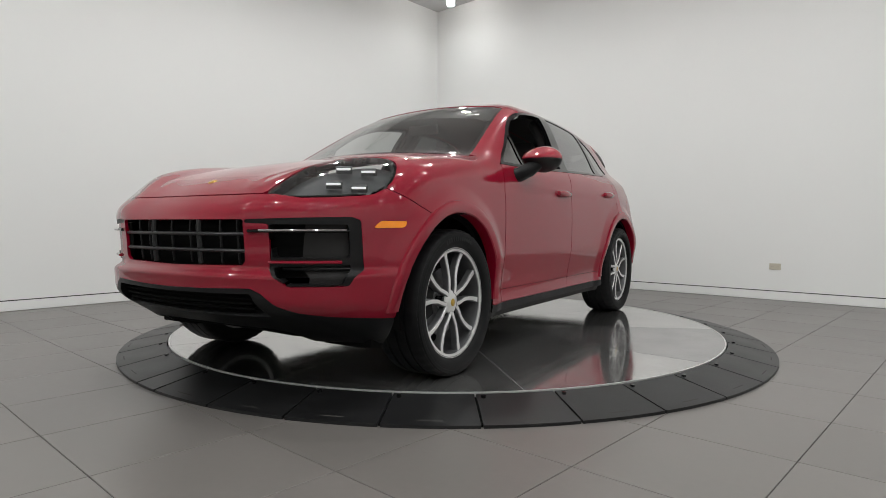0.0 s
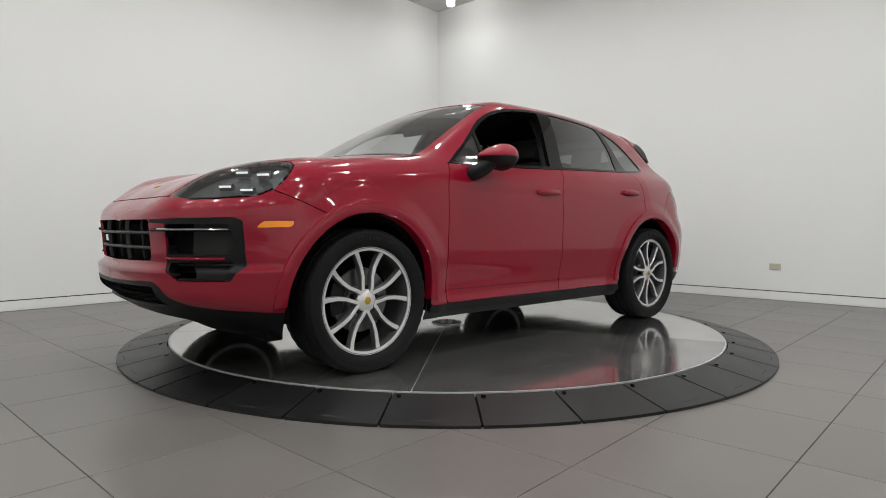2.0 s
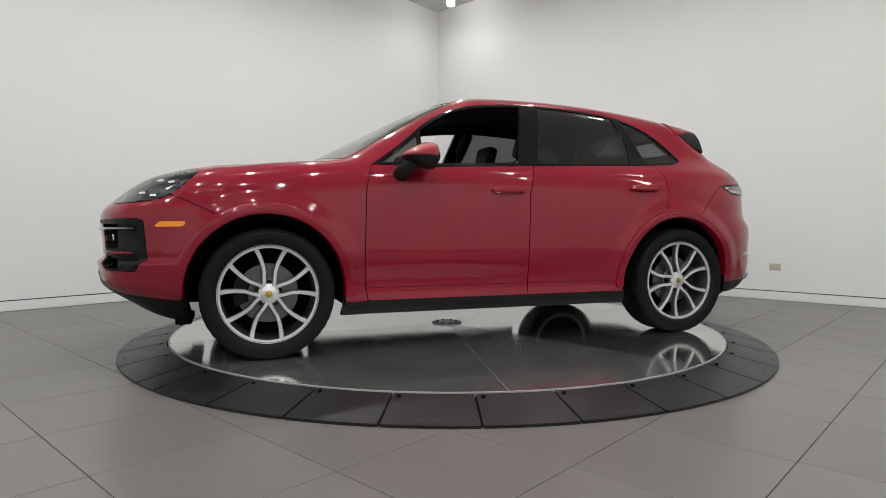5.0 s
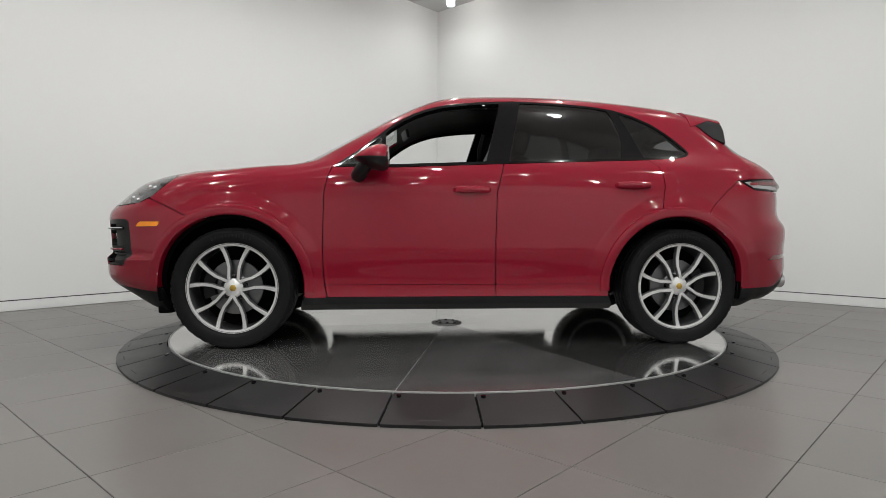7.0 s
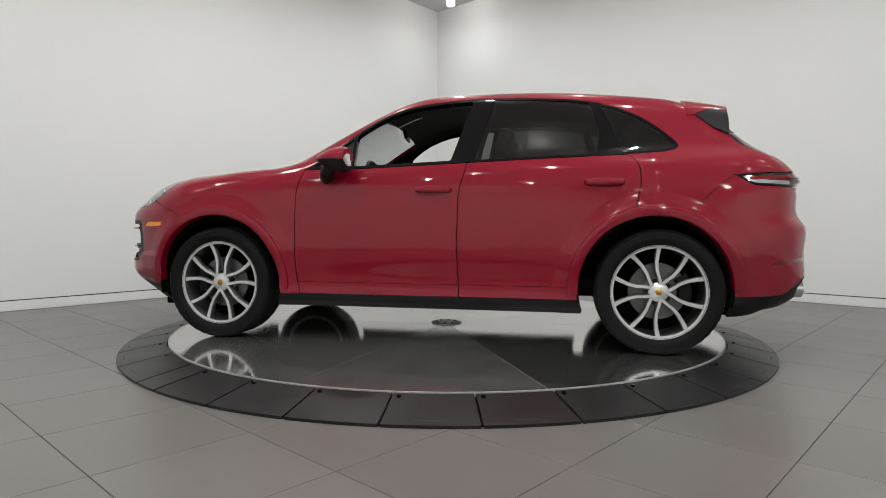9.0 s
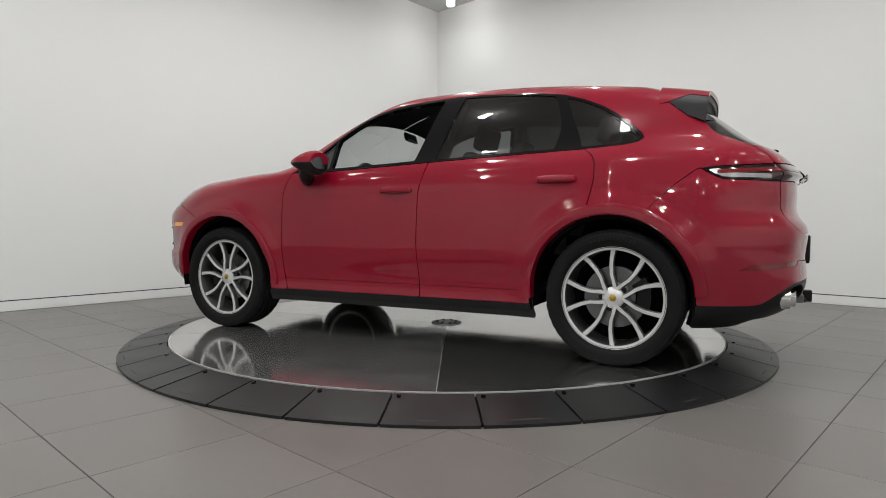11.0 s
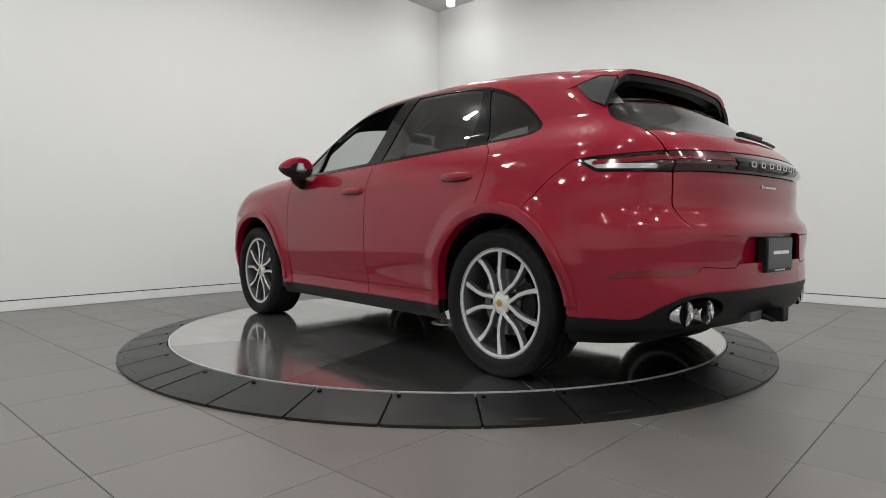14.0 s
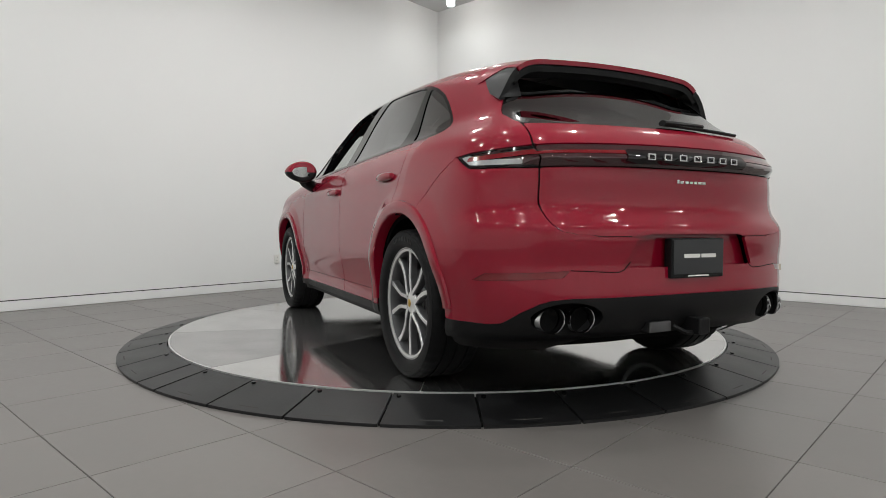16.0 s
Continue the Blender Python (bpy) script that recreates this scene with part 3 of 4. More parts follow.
    two("rear_side_window", BODY, lambda x, y, z: quarter_pane(x, y, z) - .003, TINT, car, "dark tinted fixed window", depth=0, lift=-.005)
    patch("windscreen", BODY, lambda x, y, z: screen(x, y, z) + .001, GLASS, car, "clear laminated windscreen", depth=0, lift=-.003)
    two("windscreen_edge", BODY, lambda x, y, z: AND(screen(x, y, z) + .001, -screen(x, y, z) - .022), GLOSS, car, "black windscreen border", depth=0, lift=-.005)
    patch("rear_window", TAIL_C, lambda x, y, z: rear_glass(x, y, z) + .001, PRIVACY, car, "dark tinted rear window", depth=0, lift=-.004)
    patch("cowl", BODY, lambda x, y, z: AND(x - 1.14 + .2 * y * y, 1.075 - .2 * y * y - x, y - .76), BLACK, car, "black cowl strip below the windscreen", depth=.02, lift=-.008)

    # nose
    def bumper(x, y, z):
        return AND(z - z_nose(x) + GAP, z_chin(y) - z, arches(x, y, z), -poly(y, z, GRILLE), -poly(y, z, INTAKE), -poly(y, z, HOLE_A) , -poly(y, z, HOLE_B), 1.42 - x, amber_cut(x, y, z))
    def amber(x, y, z):
        return AND(poly(x, z, [(2.022, .833), (2.016, .846), (1.99, .868), (1.853, .868), (1.862, .846), (1.875, .836)]), .6 - y)
    def amber_cut(x, y, z):
        return -amber(x, y, z)
    nb = patch("front_bumper", NOSE_C, bumper, PAINT, car)
    two("side_marker", NOSE_C, lambda x, y, z: amber(x, y, z) + .0015, AMBER, nb, "amber side marker lamp", lift=.002)
    patch("front_apron", NOSE_C, lambda x, y, z: AND(z - z_chin(y) + .001, z_apron(y) - z, arches(x, y, z), 1.42 - x, -AND(poly(y, z, [(-.1, .440), (.54, .448), (.49, .552), (-.1, .545)]))), BLACK, car, "matt black lower front apron", depth=.05)
    two("intake_frame", NOSE_C, lambda x, y, z: AND(OR(poly(y, z, INTAKE)), -poly(y, z, HOLE_A), -poly(y, z, HOLE_B), 1.9 - x), BLACK, car, "matt black air intake frame", depth=.05, lift=-.003)
    # blades across the side intakes
    for s in (1, -1):
        def along(y, z, off=0.0):
            q = cast(np.array([[1.45, y, z]]), np.array([[1.0, 0, 0]]), 1.2)[0]
            return (q[0] - off, s * y, z - TABLE)
        bm = bmesh.new()
        tube(bm, [along(y, .822, -.004 + .014 * min(1, max(0, (y - .72) / .1))) for y in np.linspace(.475, .832, 14)], .010, 10, .8)
        part("intake_blade", bm, GLOSS, car, "gloss black blade in the side intake", smooth=True)
        bm = bmesh.new()
        tube(bm, [along(y, .8255, -.010 + .014 * min(1, max(0, (y - .72) / .1))) for y in np.linspace(.53, .828, 14)], .0055, 8)
        part("chrome_strip", bm, CHROME, car, smooth=True)
        bm = bmesh.new()
        tube(bm, [along(y, .689, -.002 + .014 * min(1, max(0, (y - .72) / .1))) for y in np.linspace(.56, .808, 12)], .013, 10, .6)
        part("intake_bar", bm, PAINT, car, smooth=True)
        bm = bmesh.new()
        tube(bm, [along(y, .66, .02) for y in np.linspace(.60, .832, 8)], .006, 8)
        part("intake_rib", bm, BLACK, car, smooth=True)
    # black sheet added behind the intake holes to make them read as shaded
    two("intake_duct", NOSE_C, lambda x, y, z: poly(y, z, [(.545, .575), (.855, .575), (.855, .865), (.545, .865)]), LINER, car, "dark sheet for the shaded inside of the air intake", depth=0, lift=-.06)
    # grille bars
    def front_at(y, z, off):
        q = cast(np.array([[1.45, abs(y), z]]), np.array([[1.0, 0, 0]]), 1.2)[0]
        return Vector((q[0] - off, y, z - TABLE))
    for z in (.735, .808):
        bm = bmesh.new()
        tube(bm, [front_at(y, z, .016) for y in np.linspace(-.44, .44, 25)], .012, 8, .7)
        part("grille_bar", bm, SATIN, car, "gloss black grille bar", smooth=True)
    for y, r, off in ((-.17, .015, .020), (.17, .015, .020), (-.37, .007, .05), (-.27, .007, .05), (-.07, .007, .05), (.07, .007, .05), (.27, .007, .05), (.37, .007, .05)):
        bm = bmesh.new()
        tube(bm, [front_at(y, z, off) for z in np.linspace(.675, .87, 8)], r, 8, .8)
        part("grille_post", bm, SATIN, car, "black upright grille bar", smooth=True)
    # flat black sheet behind the bars, standing for the shaded depth
    patch("grille_backing", NOSE_C, lambda x, y, z: AND(poly(y, z, [(-.1, .655), (.46, .655), (.46, .885), (-.1, .885)])), LINER, car, "dark sheet for the shaded depth behind the grille", depth=0, lift=-.075)
    for z in np.linspace(.458, .53, 4):
        bm = bmesh.new()
        tube(bm, [front_at(y, z, .03) for y in np.linspace(-.47, .47, 21)], .006, 6)
        part("apron_bar", bm, LINER, car, smooth=True)
    # crest on the hood
    q = cast(np.array([[2.17, 0, .9]]), np.array([[0.0, 0, 1]]), .6)[0]
    bm = bmesh.new()
    lathe(bm, [(0, .004), (.020, .003), (.024, 0), (.024, -.004), (0, -.004)], 20, "z", pose(q[0], 0, q[2] - TABLE, 0, 24, 0))
    part("badge", bm, GOLD, car, "small gold shield badge", smooth=True)

    # headlamps
    for s, side in ((1, "left"), (-1, "right")):
        lens = patch("headlamp", BODY, lambda x, y, z: headlamp(x, y, z) + .003, LENS, car, "clear headlamp with four light units", depth=0, sides=side)
        patch("headlamp_edge", BODY, lambda x, y, z: AND(headlamp(x, y, z) + .002, -headlamp(x, y, z) - .009), GLOSS, lens, depth=.03, sides=side, lift=-.002)
        patch("headlamp_bowl", BODY, lambda x, y, z: headlamp(x, y, z) + .002, LAMP_IN, lens, "dark lamp housing", depth=0, sides=side, lift=-.055)
        for lx, ly in ((2.00, .70), (1.935, .79), (2.095, .725), (2.03, .815)):
            q = cast(np.array([[lx, ly, .9]]), np.array([[0.0, 0, 1]]), .5)[0]
            bm = bmesh.new()
            box(bm, -.014, .010, -.036, .036, -.045, -.012, Matrix.Translation((q[0], s * q[1], q[2] - TABLE)) @ pose(0, 0, 0, 0, 22, s * 32))
            unit = part("light_unit", bm, LAMP_IN, lens, bevel=.004)
            bm = bmesh.new()
            box(bm, .010, .016, -.032, .032, -.026, -.016, Matrix.Translation((q[0], s * q[1], q[2] - TABLE)) @ pose(0, 0, 0, 0, 22, s * 32))
            part("day_lamp", bm, DAYLIGHT, lens, "lit white light bar", bevel=.002)

    # tail
    gate = patch("tailgate", TAIL_C, lambda x, y, z: AND(y - y_gate(z) + GAP, OR(AND(z - lamp_low(x) + .003, .806 - z), AND(lamp_top(x) + .003 - z, z - 1.281)), -poly(y, z, RECESS), x + 1.9), PAINT, car)
    rb = patch("rear_bumper", TAIL_C, lambda x, y, z: AND(z - z_quarter(x) + GAP, np.where(x < -1.893, z - lamp_low(x) + .003, -1), z_diffuser(y) - z, -AND(y - y_gate(z) - GAP, .802 - z), -poly(y, z, RECESS), -AND(poly(y, z, REFLECTOR), x + 1.9), arches(x, y, z), x + 1.45), PAINT, car)
    two("rear_reflector", TAIL_C, lambda x, y, z: AND(poly(y, z, REFLECTOR) + .001, x + 1.9), REDLENS, rb, "dark red reflector strip", lift=-.002)
    patch("diffuser", TAIL_C, lambda x, y, z: AND(z - z_diffuser(y) + .001, line(y, [(0, .385), (.45, .375), (.60, .365), (.8, .35)]) - z, arches(x, y, z), x + 1.45, (1 - np.hypot((y - .602) / .140, (z - .470) / .068)) * .06), BLACK, car, "matt black rear diffuser", depth=.06)
    two("tail_lamp", TAIL_C, lambda x, y, z: AND(tail_band(x, y, z) + .002, y_gate(z) + GAP - y), SMOKE, car, "smoked red tail lamp", lift=-.002)
    band = patch("light_bar", TAIL_C, lambda x, y, z: AND(tail_band(x, y, z) + .002, y - y_gate(z) + GAP), SMOKE, car, "smoked red light bar across the tail", lift=-.002)
    patch("light_strip", TAIL_C, lambda x, y, z: AND(z - lamp_top(x) + .030, lamp_low(x) + .052 - z, x + 2.02, y - .87), REDLENS, band, "red light strip", depth=.004, lift=.001)
    patch("letter_panel", TAIL_C, lambda x, y, z: AND(y - .35, z - 1.163, 1.108 - z), GLOSS, band, "gloss black panel", depth=.003, lift=.0035)
    def lamp_foot(x, z):
        return AND(lamp_low(x) - z, x + 1.895)
    two("clear_lens", TAIL_C, lambda x, y, z: AND(lamp_foot(x, z) + .013, -lamp_foot(x, z) - .036 - .02 * np.clip((x + 2.06) / .1, 0, 1), z - lamp_top(x) + .012, -2.24 - x), CLEAR, band, "pale clear lens", depth=.003, lift=.001)
    two("lamp_border", TAIL_C, lambda x, y, z: AND(tail_band(x, y, z) + .002, -tail_band(x, y, z) - .012, y_gate(z) + GAP - y), GLOSS, band, "gloss black lamp border", depth=.003, lift=.001)
    two("lamp_strip", TAIL_C, lambda x, y, z: AND(z - lamp_top(x) + .020, lamp_top(x) - .040 - z, x + 1.985, y_gate(z) + GAP - y), REDLENS, band, "dark red lamp strip", depth=.003, lift=.002)
    # seven raised bars on the light bar, a wordless badge below
    def tail_at(y, z, off):
        q = cast(np.array([[-1.45, abs(y), z]]), np.array([[-1.0, 0, 0]]), 1.3)[0]
        return Vector((q[0] - off, y, z - TABLE))
    for k in range(7):
        y = .243 - k * .081
        bm = bmesh.new()
        q = tail_at(y, 1.134, .006)
        for ya, yb, za, zb in ((-.021, .021, .0085, .0135), (-.021, .021, -.0135, -.0085), (-.021, -.015, -.0095, .0095), (.015, .021, -.0095, .0095)):
            box(bm, -.003, .003, ya, yb, za, zb, Matrix.Translation(q))
        part("badge_bar", bm, SILVER, band, "plain silver frame", bevel=.0008)
    for y, w in ((.055, .006), (.034, .009), (.004, .010), (-.022, .010), (-.048, .009), (-.074, .010), (-.10, .010)):
        bm = bmesh.new()
        q = tail_at(y, 1.038, .003)
        box(bm, -.002, .002, -w, w, -.007, .005 + .006 * (y > .05), Matrix.Translation(q))
        part("badge_bar", bm, SILVER, gate, "plain silver bar", bevel=.0015)
    # dark rod painted as shade along the bumper's crease, between upper and lower shell
    for s in (1, -1):
        bm = bmesh.new()
        tube(bm, [(lambda v: (v.x, s * v.y, v.z))(tail_at(y, z, -.0006)) for y, z in ((.345, .700), (.375, .668), (.40, .659), (.47, .661), (.54, .665), (.605, .668))], .0022, 6)
        part("crease_shade", bm, LINER, rb, "dark line standing for the shade in the bumper's crease", smooth=True)
    # plate recess
    patch("plate_recess", TAIL_C, lambda x, y, z: poly(y, z, [(-.1, .660), (.41, .660), (.30, .83), (-.1, .83)]), PAINT, car, depth=0, lift=-.04)
    plate = block("plate_holder", -2.470, -2.425, -.154, .154, .628 - TABLE, .796 - TABLE, BLACK, car, "dark dealer plate holder", bevel=.006)
    block("plate_face", -2.473, -2.470, -.146, .146, .645 - TABLE, .790 - TABLE, PLATE_GREY, plate, "dark grey plate insert", bevel=.001)
    for y0, y1, z in ((.088, -.004, .722), (-.012, -.098, .722)):
        block("writing_bar", -2.4755, -2.4725, y1, y0, z - .008 - TABLE, z + .008 - TABLE, WHITEP, plate, "pale bar of lettering")
    block("writing_bar", -2.4725, -2.4695, -.06, .06, .634 - TABLE, .640 - TABLE, WHITEP, plate, "small pale bar of lettering")
    # wheel arch lips
    for cx, rr, chart in ((1.43, .456, 1), (-1.445, .454, -1)):
        for s in (1, -1):
            bm = bmesh.new()
            cols = []
            for a in np.linspace(radians(-1 if chart > 0 else -5), radians(185 if chart > 0 else 178), 64):
                row = []
                for r, out in ((rr - .012, -.05), (rr - .006, .004), (rr, .010), (rr + .025, .014), (rr + .048, .015), (rr + .056, .012), (rr + .060, -.006)):
                    x, z = cx + r * math.cos(a), ARCH_Z + r * math.sin(a)
                    q = cast(np.array([[x, .3, z]]), np.array([[0.0, 1, 0]]), 1.0)[0]
                    row.append(bm.verts.new((x, s * (q[1] + out), z - TABLE)))
                cols.append(row)
            for a, b in zip(cols, cols[1:]):
                for k in range(6):
                    bm.faces.new((a[k], a[k + 1], b[k + 1], b[k]))
            part("wheel_arch", bm, PAINT, car, smooth=True)
            bm = bmesh.new()
            rows = [[bm.verts.new((cx + (rr - .004) * math.cos(a), s * y, ARCH_Z + (rr - .004) * math.sin(a) - TABLE)) for y in (.50, .93)] for a in np.linspace(radians(-12), radians(192), 40)]
            for a, b in zip(rows, rows[1:]):
                bm.faces.new((a[0], a[1], b[1], b[0]))
            bm.faces.new([r[0] for r in rows])
            part("arch_liner", bm, LINER, car, "black wheel arch lining")

    # handles, fuel flap line, mirrors
    for (hx, hz), doors in (((-.087, 1.076), fd), ((-1.149, 1.114), rd)):
        for s, d in ((1, doors[0]), (-1, doors[1])):
            q = cast(np.array([[hx, .3, hz]]), np.array([[0.0, 1, 0]]), 1.0)[0]
            bm = bmesh.new()
            for k, (dx, w, o) in enumerate(((-.122, .009, .002), (-.108, .017, .024), (-.06, .022, .033), (0, .024, .036), (.06, .022, .033), (.108, .017, .024), (.122, .009, .002))):
                ring = [bm.verts.new((hx + dx, s * (q[1] + o * .5 + o * .5 * math.cos(t)), hz + w * math.sin(t) - TABLE)) for t in np.linspace(0, 2 * math.pi, 13)[:-1]]
                if k:
                    for j in range(12):
                        bm.faces.new((old[j], old[(j + 1) % 12], ring[(j + 1) % 12], ring[j]))
                else:
                    bm.faces.new(ring)
                old = ring
            bm.faces.new(old)
            part("door_handle", bm, PAINT, d, smooth=True)
            bm = bmesh.new()
            lathe(bm, [(0, -.001), (.046, -.001), (.052, .0015), (0, .002)], 24, "y", Matrix.Translation((hx - .005, s * q[1], hz - .013 - TABLE)) @ Matrix.Diagonal((1.5, s, .55, 1)))
            part("handle_recess", bm, PAINT, d, smooth=True)
    for s in (1, -1):
        bm = bmesh.new()
        def head():
            vs = bmesh.ops.create_uvsphere(bm, u_segments=28, v_segments=18, radius=1)["verts"]
            for v in vs:
                x, y, z = v.co
                y2 = math.copysign(abs(y) ** .8, y)
                x2 = max(x, -.72)
                lift = (.66 - .34 * x2) / .905
                v.co = Vector((.535 + x2 * .122 * (1 - .10 * y2), s * (1.04 + .125 * y2), 1.266 + z * .104 * lift * (1 - .18 * max(0, y2)) - TABLE))
        head()
        bmesh.ops.bisect_plane(bm, geom=list(bm.verts) + list(bm.edges) + list(bm.faces), plane_co=(0, 0, 1.262 - TABLE), plane_no=(0, 0, 1), clear_inner=True)
        cap = part("mirror", bm, PAINT, fd[0] if s == 1 else fd[1], "red door mirror cap", smooth=True)
        bm = bmesh.new()
        head()
        bmesh.ops.scale(bm, vec=(.985, .985, .985), space=Matrix.Translation((-.54, -s * 1.04, -(1.262 - TABLE))), verts=list(bm.verts))
        bmesh.ops.bisect_plane(bm, geom=list(bm.verts) + list(bm.edges) + list(bm.faces), plane_co=(0, 0, 1.262 - TABLE), plane_no=(0, 0, -1), clear_inner=True)
        bmesh.ops.contextual_create(bm, geom=[e for e in bm.edges if e.is_boundary])
        part("mirror_base", bm, BLACK, cap, "matt black mirror base", smooth=True)
        bm = bmesh.new()
        tube(bm, [(.64, s * .86, 1.155 - TABLE), (.635, s * .93, 1.165 - TABLE), (.61, s * .985, 1.195 - TABLE), (.57, s * 1.02, 1.24 - TABLE)], .048, 12, .95)
        part("mirror_arm", bm, BLACK, cap, "matt black mirror arm", smooth=True)
        bm = bmesh.new()
        lathe(bm, [(0, 0), (.070, 0), (.070, .004), (0, .004)], 28, "x", Matrix.Translation((.445, s * 1.04, 1.262 - TABLE)) @ Matrix.Diagonal((1, 1.2, .58, 1)))
        part("mirror_glass", bm, CHROME, cap, "mirror glass")

    # roof spoiler: a wing that carries the roof line on past the glass
    wing = chart_sections(-2.12, -1.63, .009, 38, 90, .5, 0.0, True)
    def wing_edge(x, y, z):
        return -1.955 + .10 * y ** 2 - x
    def wing_low(x):
        return line(x, [(-1.60, 1.53), (-1.715, 1.560), (-1.80, 1.592), (-1.918, 1.633), (-1.96, 1.645)])
    spoiler = patch("roof_spoiler", wing, lambda x, y, z: AND(wing_edge(x, y, z), x + 1.665, OR(wing_low(x) - z, y - .575)), PAINT, car, "red roof spoiler over the rear window", depth=.022, lift=.002)
    two("spoiler_fin", wing, lambda x, y, z: AND(poly(x, z, [(-1.715, 1.562), (-1.80, 1.594), (-1.918, 1.634), (-1.922, 1.52), (-1.915, 1.43), (-1.82, 1.472)]), wing_edge(x, y, z) - .02, AND(.575 - y, z - wing_low(x) - .02)), BLACK, spoiler, "black fin beside the rear window", depth=.03, lift=-.001)
    patch("spoiler_underside", wing, lambda x, y, z: AND(wing_edge(x, y, z) + .006, x + 1.665, y - .62), BLACK, spoiler, "matt black underside of the spoiler", depth=.03, lift=-.024)
    # the hollow under the spoiler: cheeks from the fins to the glass, and a soffit across
    def glass_in(y, z, off):
        q = cast(np.array([[-1.3, y, z]]), np.array([[-1.0, 0, 0]]), 1.3)[0]
        return Vector((q[0] - off, y, z - TABLE))
    for s in (1, -1):
        bm = bmesh.new()
        rows = []
        for z in np.linspace(1.44, 1.628, 12):
            xt = float(line(z, [(1.40, -1.912), (1.52, -1.918), (1.634, -1.915)]))
            q = cast(np.array([[xt, .1, z]]), np.array([[0.0, 1, 0]]), 1.0, 0.0, True)[0]
            a, b = Vector((q[0], q[1] - .004, z - TABLE)), glass_in(q[1] - .085, z, .002)
            row = [a.lerp(b, k / 5) + Vector((.012 * math.sin(math.pi * k / 5), 0, 0)) for k in range(6)]
            rows.append([bm.verts.new((v.x, s * v.y, v.z)) for v in row])
        for a, b in zip(rows, rows[1:]):
            for k in range(5):
                bm.faces.new((a[k], a[k + 1], b[k + 1], b[k]))
        part("spoiler_cheek", bm, BLACK, spoiler, "black cheek beside the rear window", smooth=True)
    bm = bmesh.new()
    rows = []
    for y in np.linspace(-.62, .62, 33):
        xt = -1.945 + .10 * y * y
        q = cast(np.array([[xt, abs(y), 1.2]]), np.array([[0.0, 0, 1]]), .8, 0.0, True)[0]
        a, b = Vector((xt, y, q[2] - .026 - TABLE)), glass_in(abs(y), 1.575 - .08 * y * y, .001)
        b.y = y
        rows.append([bm.verts.new(a.lerp(b, k / 5) + Vector((0, 0, .010 * math.sin(math.pi * k / 5)))) for k in range(6)])
    for a, b in zip(rows, rows[1:]):
        for k in range(5):
            bm.faces.new((a[k], a[k + 1], b[k + 1], b[k]))
    part("spoiler_soffit", bm, BLACK, spoiler, "matt black soffit under the spoiler", smooth=True)
    # rear wiper
    bm = bmesh.new()
    tube(bm, [glass_in(y, z, .026) for y, z in ((.02, 1.305), (-.10, 1.30), (-.30, 1.295), (-.48, 1.293))], .010, 8, .8)
    wiper = part("rear_wiper", bm, BLACK, car, "black rear wiper", smooth=True)
    bm = bmesh.new()
    tube(bm, [glass_in(y, 1.312, .035) for y in (.03, -.05, -.16, -.22)], .022, 10, .6)
    part("wiper_cap", bm, BLACK, wiper, smooth=True)
    block("sticker", -2.115, -2.111, .30, .37, 1.335 - TABLE, 1.352 - TABLE, WHITEP, car, "small white sticker in the rear window")

    q = cast(np.array([[-.2, .46, 1.615]]), np.array([[1.0, 0, 0]]), 1.6)[0]
    bm = bmesh.new()
    box(bm, -.001, .001, -.045, .045, -.012, .012, Matrix.Translation((q[0] - .012, .46, 1.615 - TABLE)) @ pose(0, 0, 0, 0, -62, 10))
    part("sticker", bm, WHITEP, car, "small white label behind the windscreen")

    # exhausts, tow socket, underbody
    for s in (1, -1):
        for y, x in ((.664, -2.335), (.540, -2.368)):
            bm = bmesh.new()
            lathe(bm, [(.054, .20), (.057, 0), (.0555, -.006), (.0525, 0), (.051, .05), (.051, .20)], 28, "x", Matrix.Translation((x, s * y, .466 - TABLE)) @ Matrix.Diagonal((1, 1.12, .98, 1)))
            ex = part("exhaust_pipe", bm, CHROME, car, "polished round exhaust tip", smooth=True)
            # black disc plugs the pipe, its colour standing for the shaded inside
            bm = bmesh.new()
            lathe(bm, [(0, .03), (.052, .03), (.052, .04), (0, .04)], 20, "x", Matrix.Translation((x, s * y, .466 - TABLE)))
            part("pipe_plug", bm, LINER, ex, "black disc for the shaded inside of the pipe")
    block("tow_socket", -2.50, -2.38, -.045, .02, .385 - TABLE, .455 - TABLE, BLACK, car, "black square tow socket cover", bevel=.006)
    block("tow_bracket", -2.44, -2.36, .12, .24, .40 - TABLE, .445 - TABLE, DISC_STEEL, car, "bare steel bracket", bevel=.004)
    bm = bmesh.new()
    tube(bm, [(-2.43, .10, .42 - TABLE), (-2.46, .06, .395 - TABLE), (-2.46, .0, .39 - TABLE), (-2.43, -.05, .41 - TABLE)], .010, 8)
    part("tow_loop", bm, BLACK, car, smooth=True)
    bm = bmesh.new()
    box(bm, -.95, .93, -.80, .80, .338 - TABLE, .385 - TABLE)
    part("underbody", bm, LINER, car, "dark underbody tray", bevel=.02)
    bm = bmesh.new()
    box(bm, .9, 1.98, -.50, .50, .375 - TABLE, .42 - TABLE)
    part("underbody", bm, LINER, car, "dark underbody tray", bevel=.02)
    bm = bmesh.new()
    box(bm, -2.26, -.92, -.50, .50, .385 - TABLE, .44 - TABLE)
    part("underbody", bm, LINER, car, "dark underbody tray", bevel=.02)
    for s in (1, -1):
        bm = bmesh.new()
        box(bm, 1.84, 1.93, min(s * .50, s * .80), max(s * .50, s * .80), .275 - TABLE, .32 - TABLE)
        part("air_deflector", bm, LINER, car, "black flap ahead of the wheel", bevel=.01)

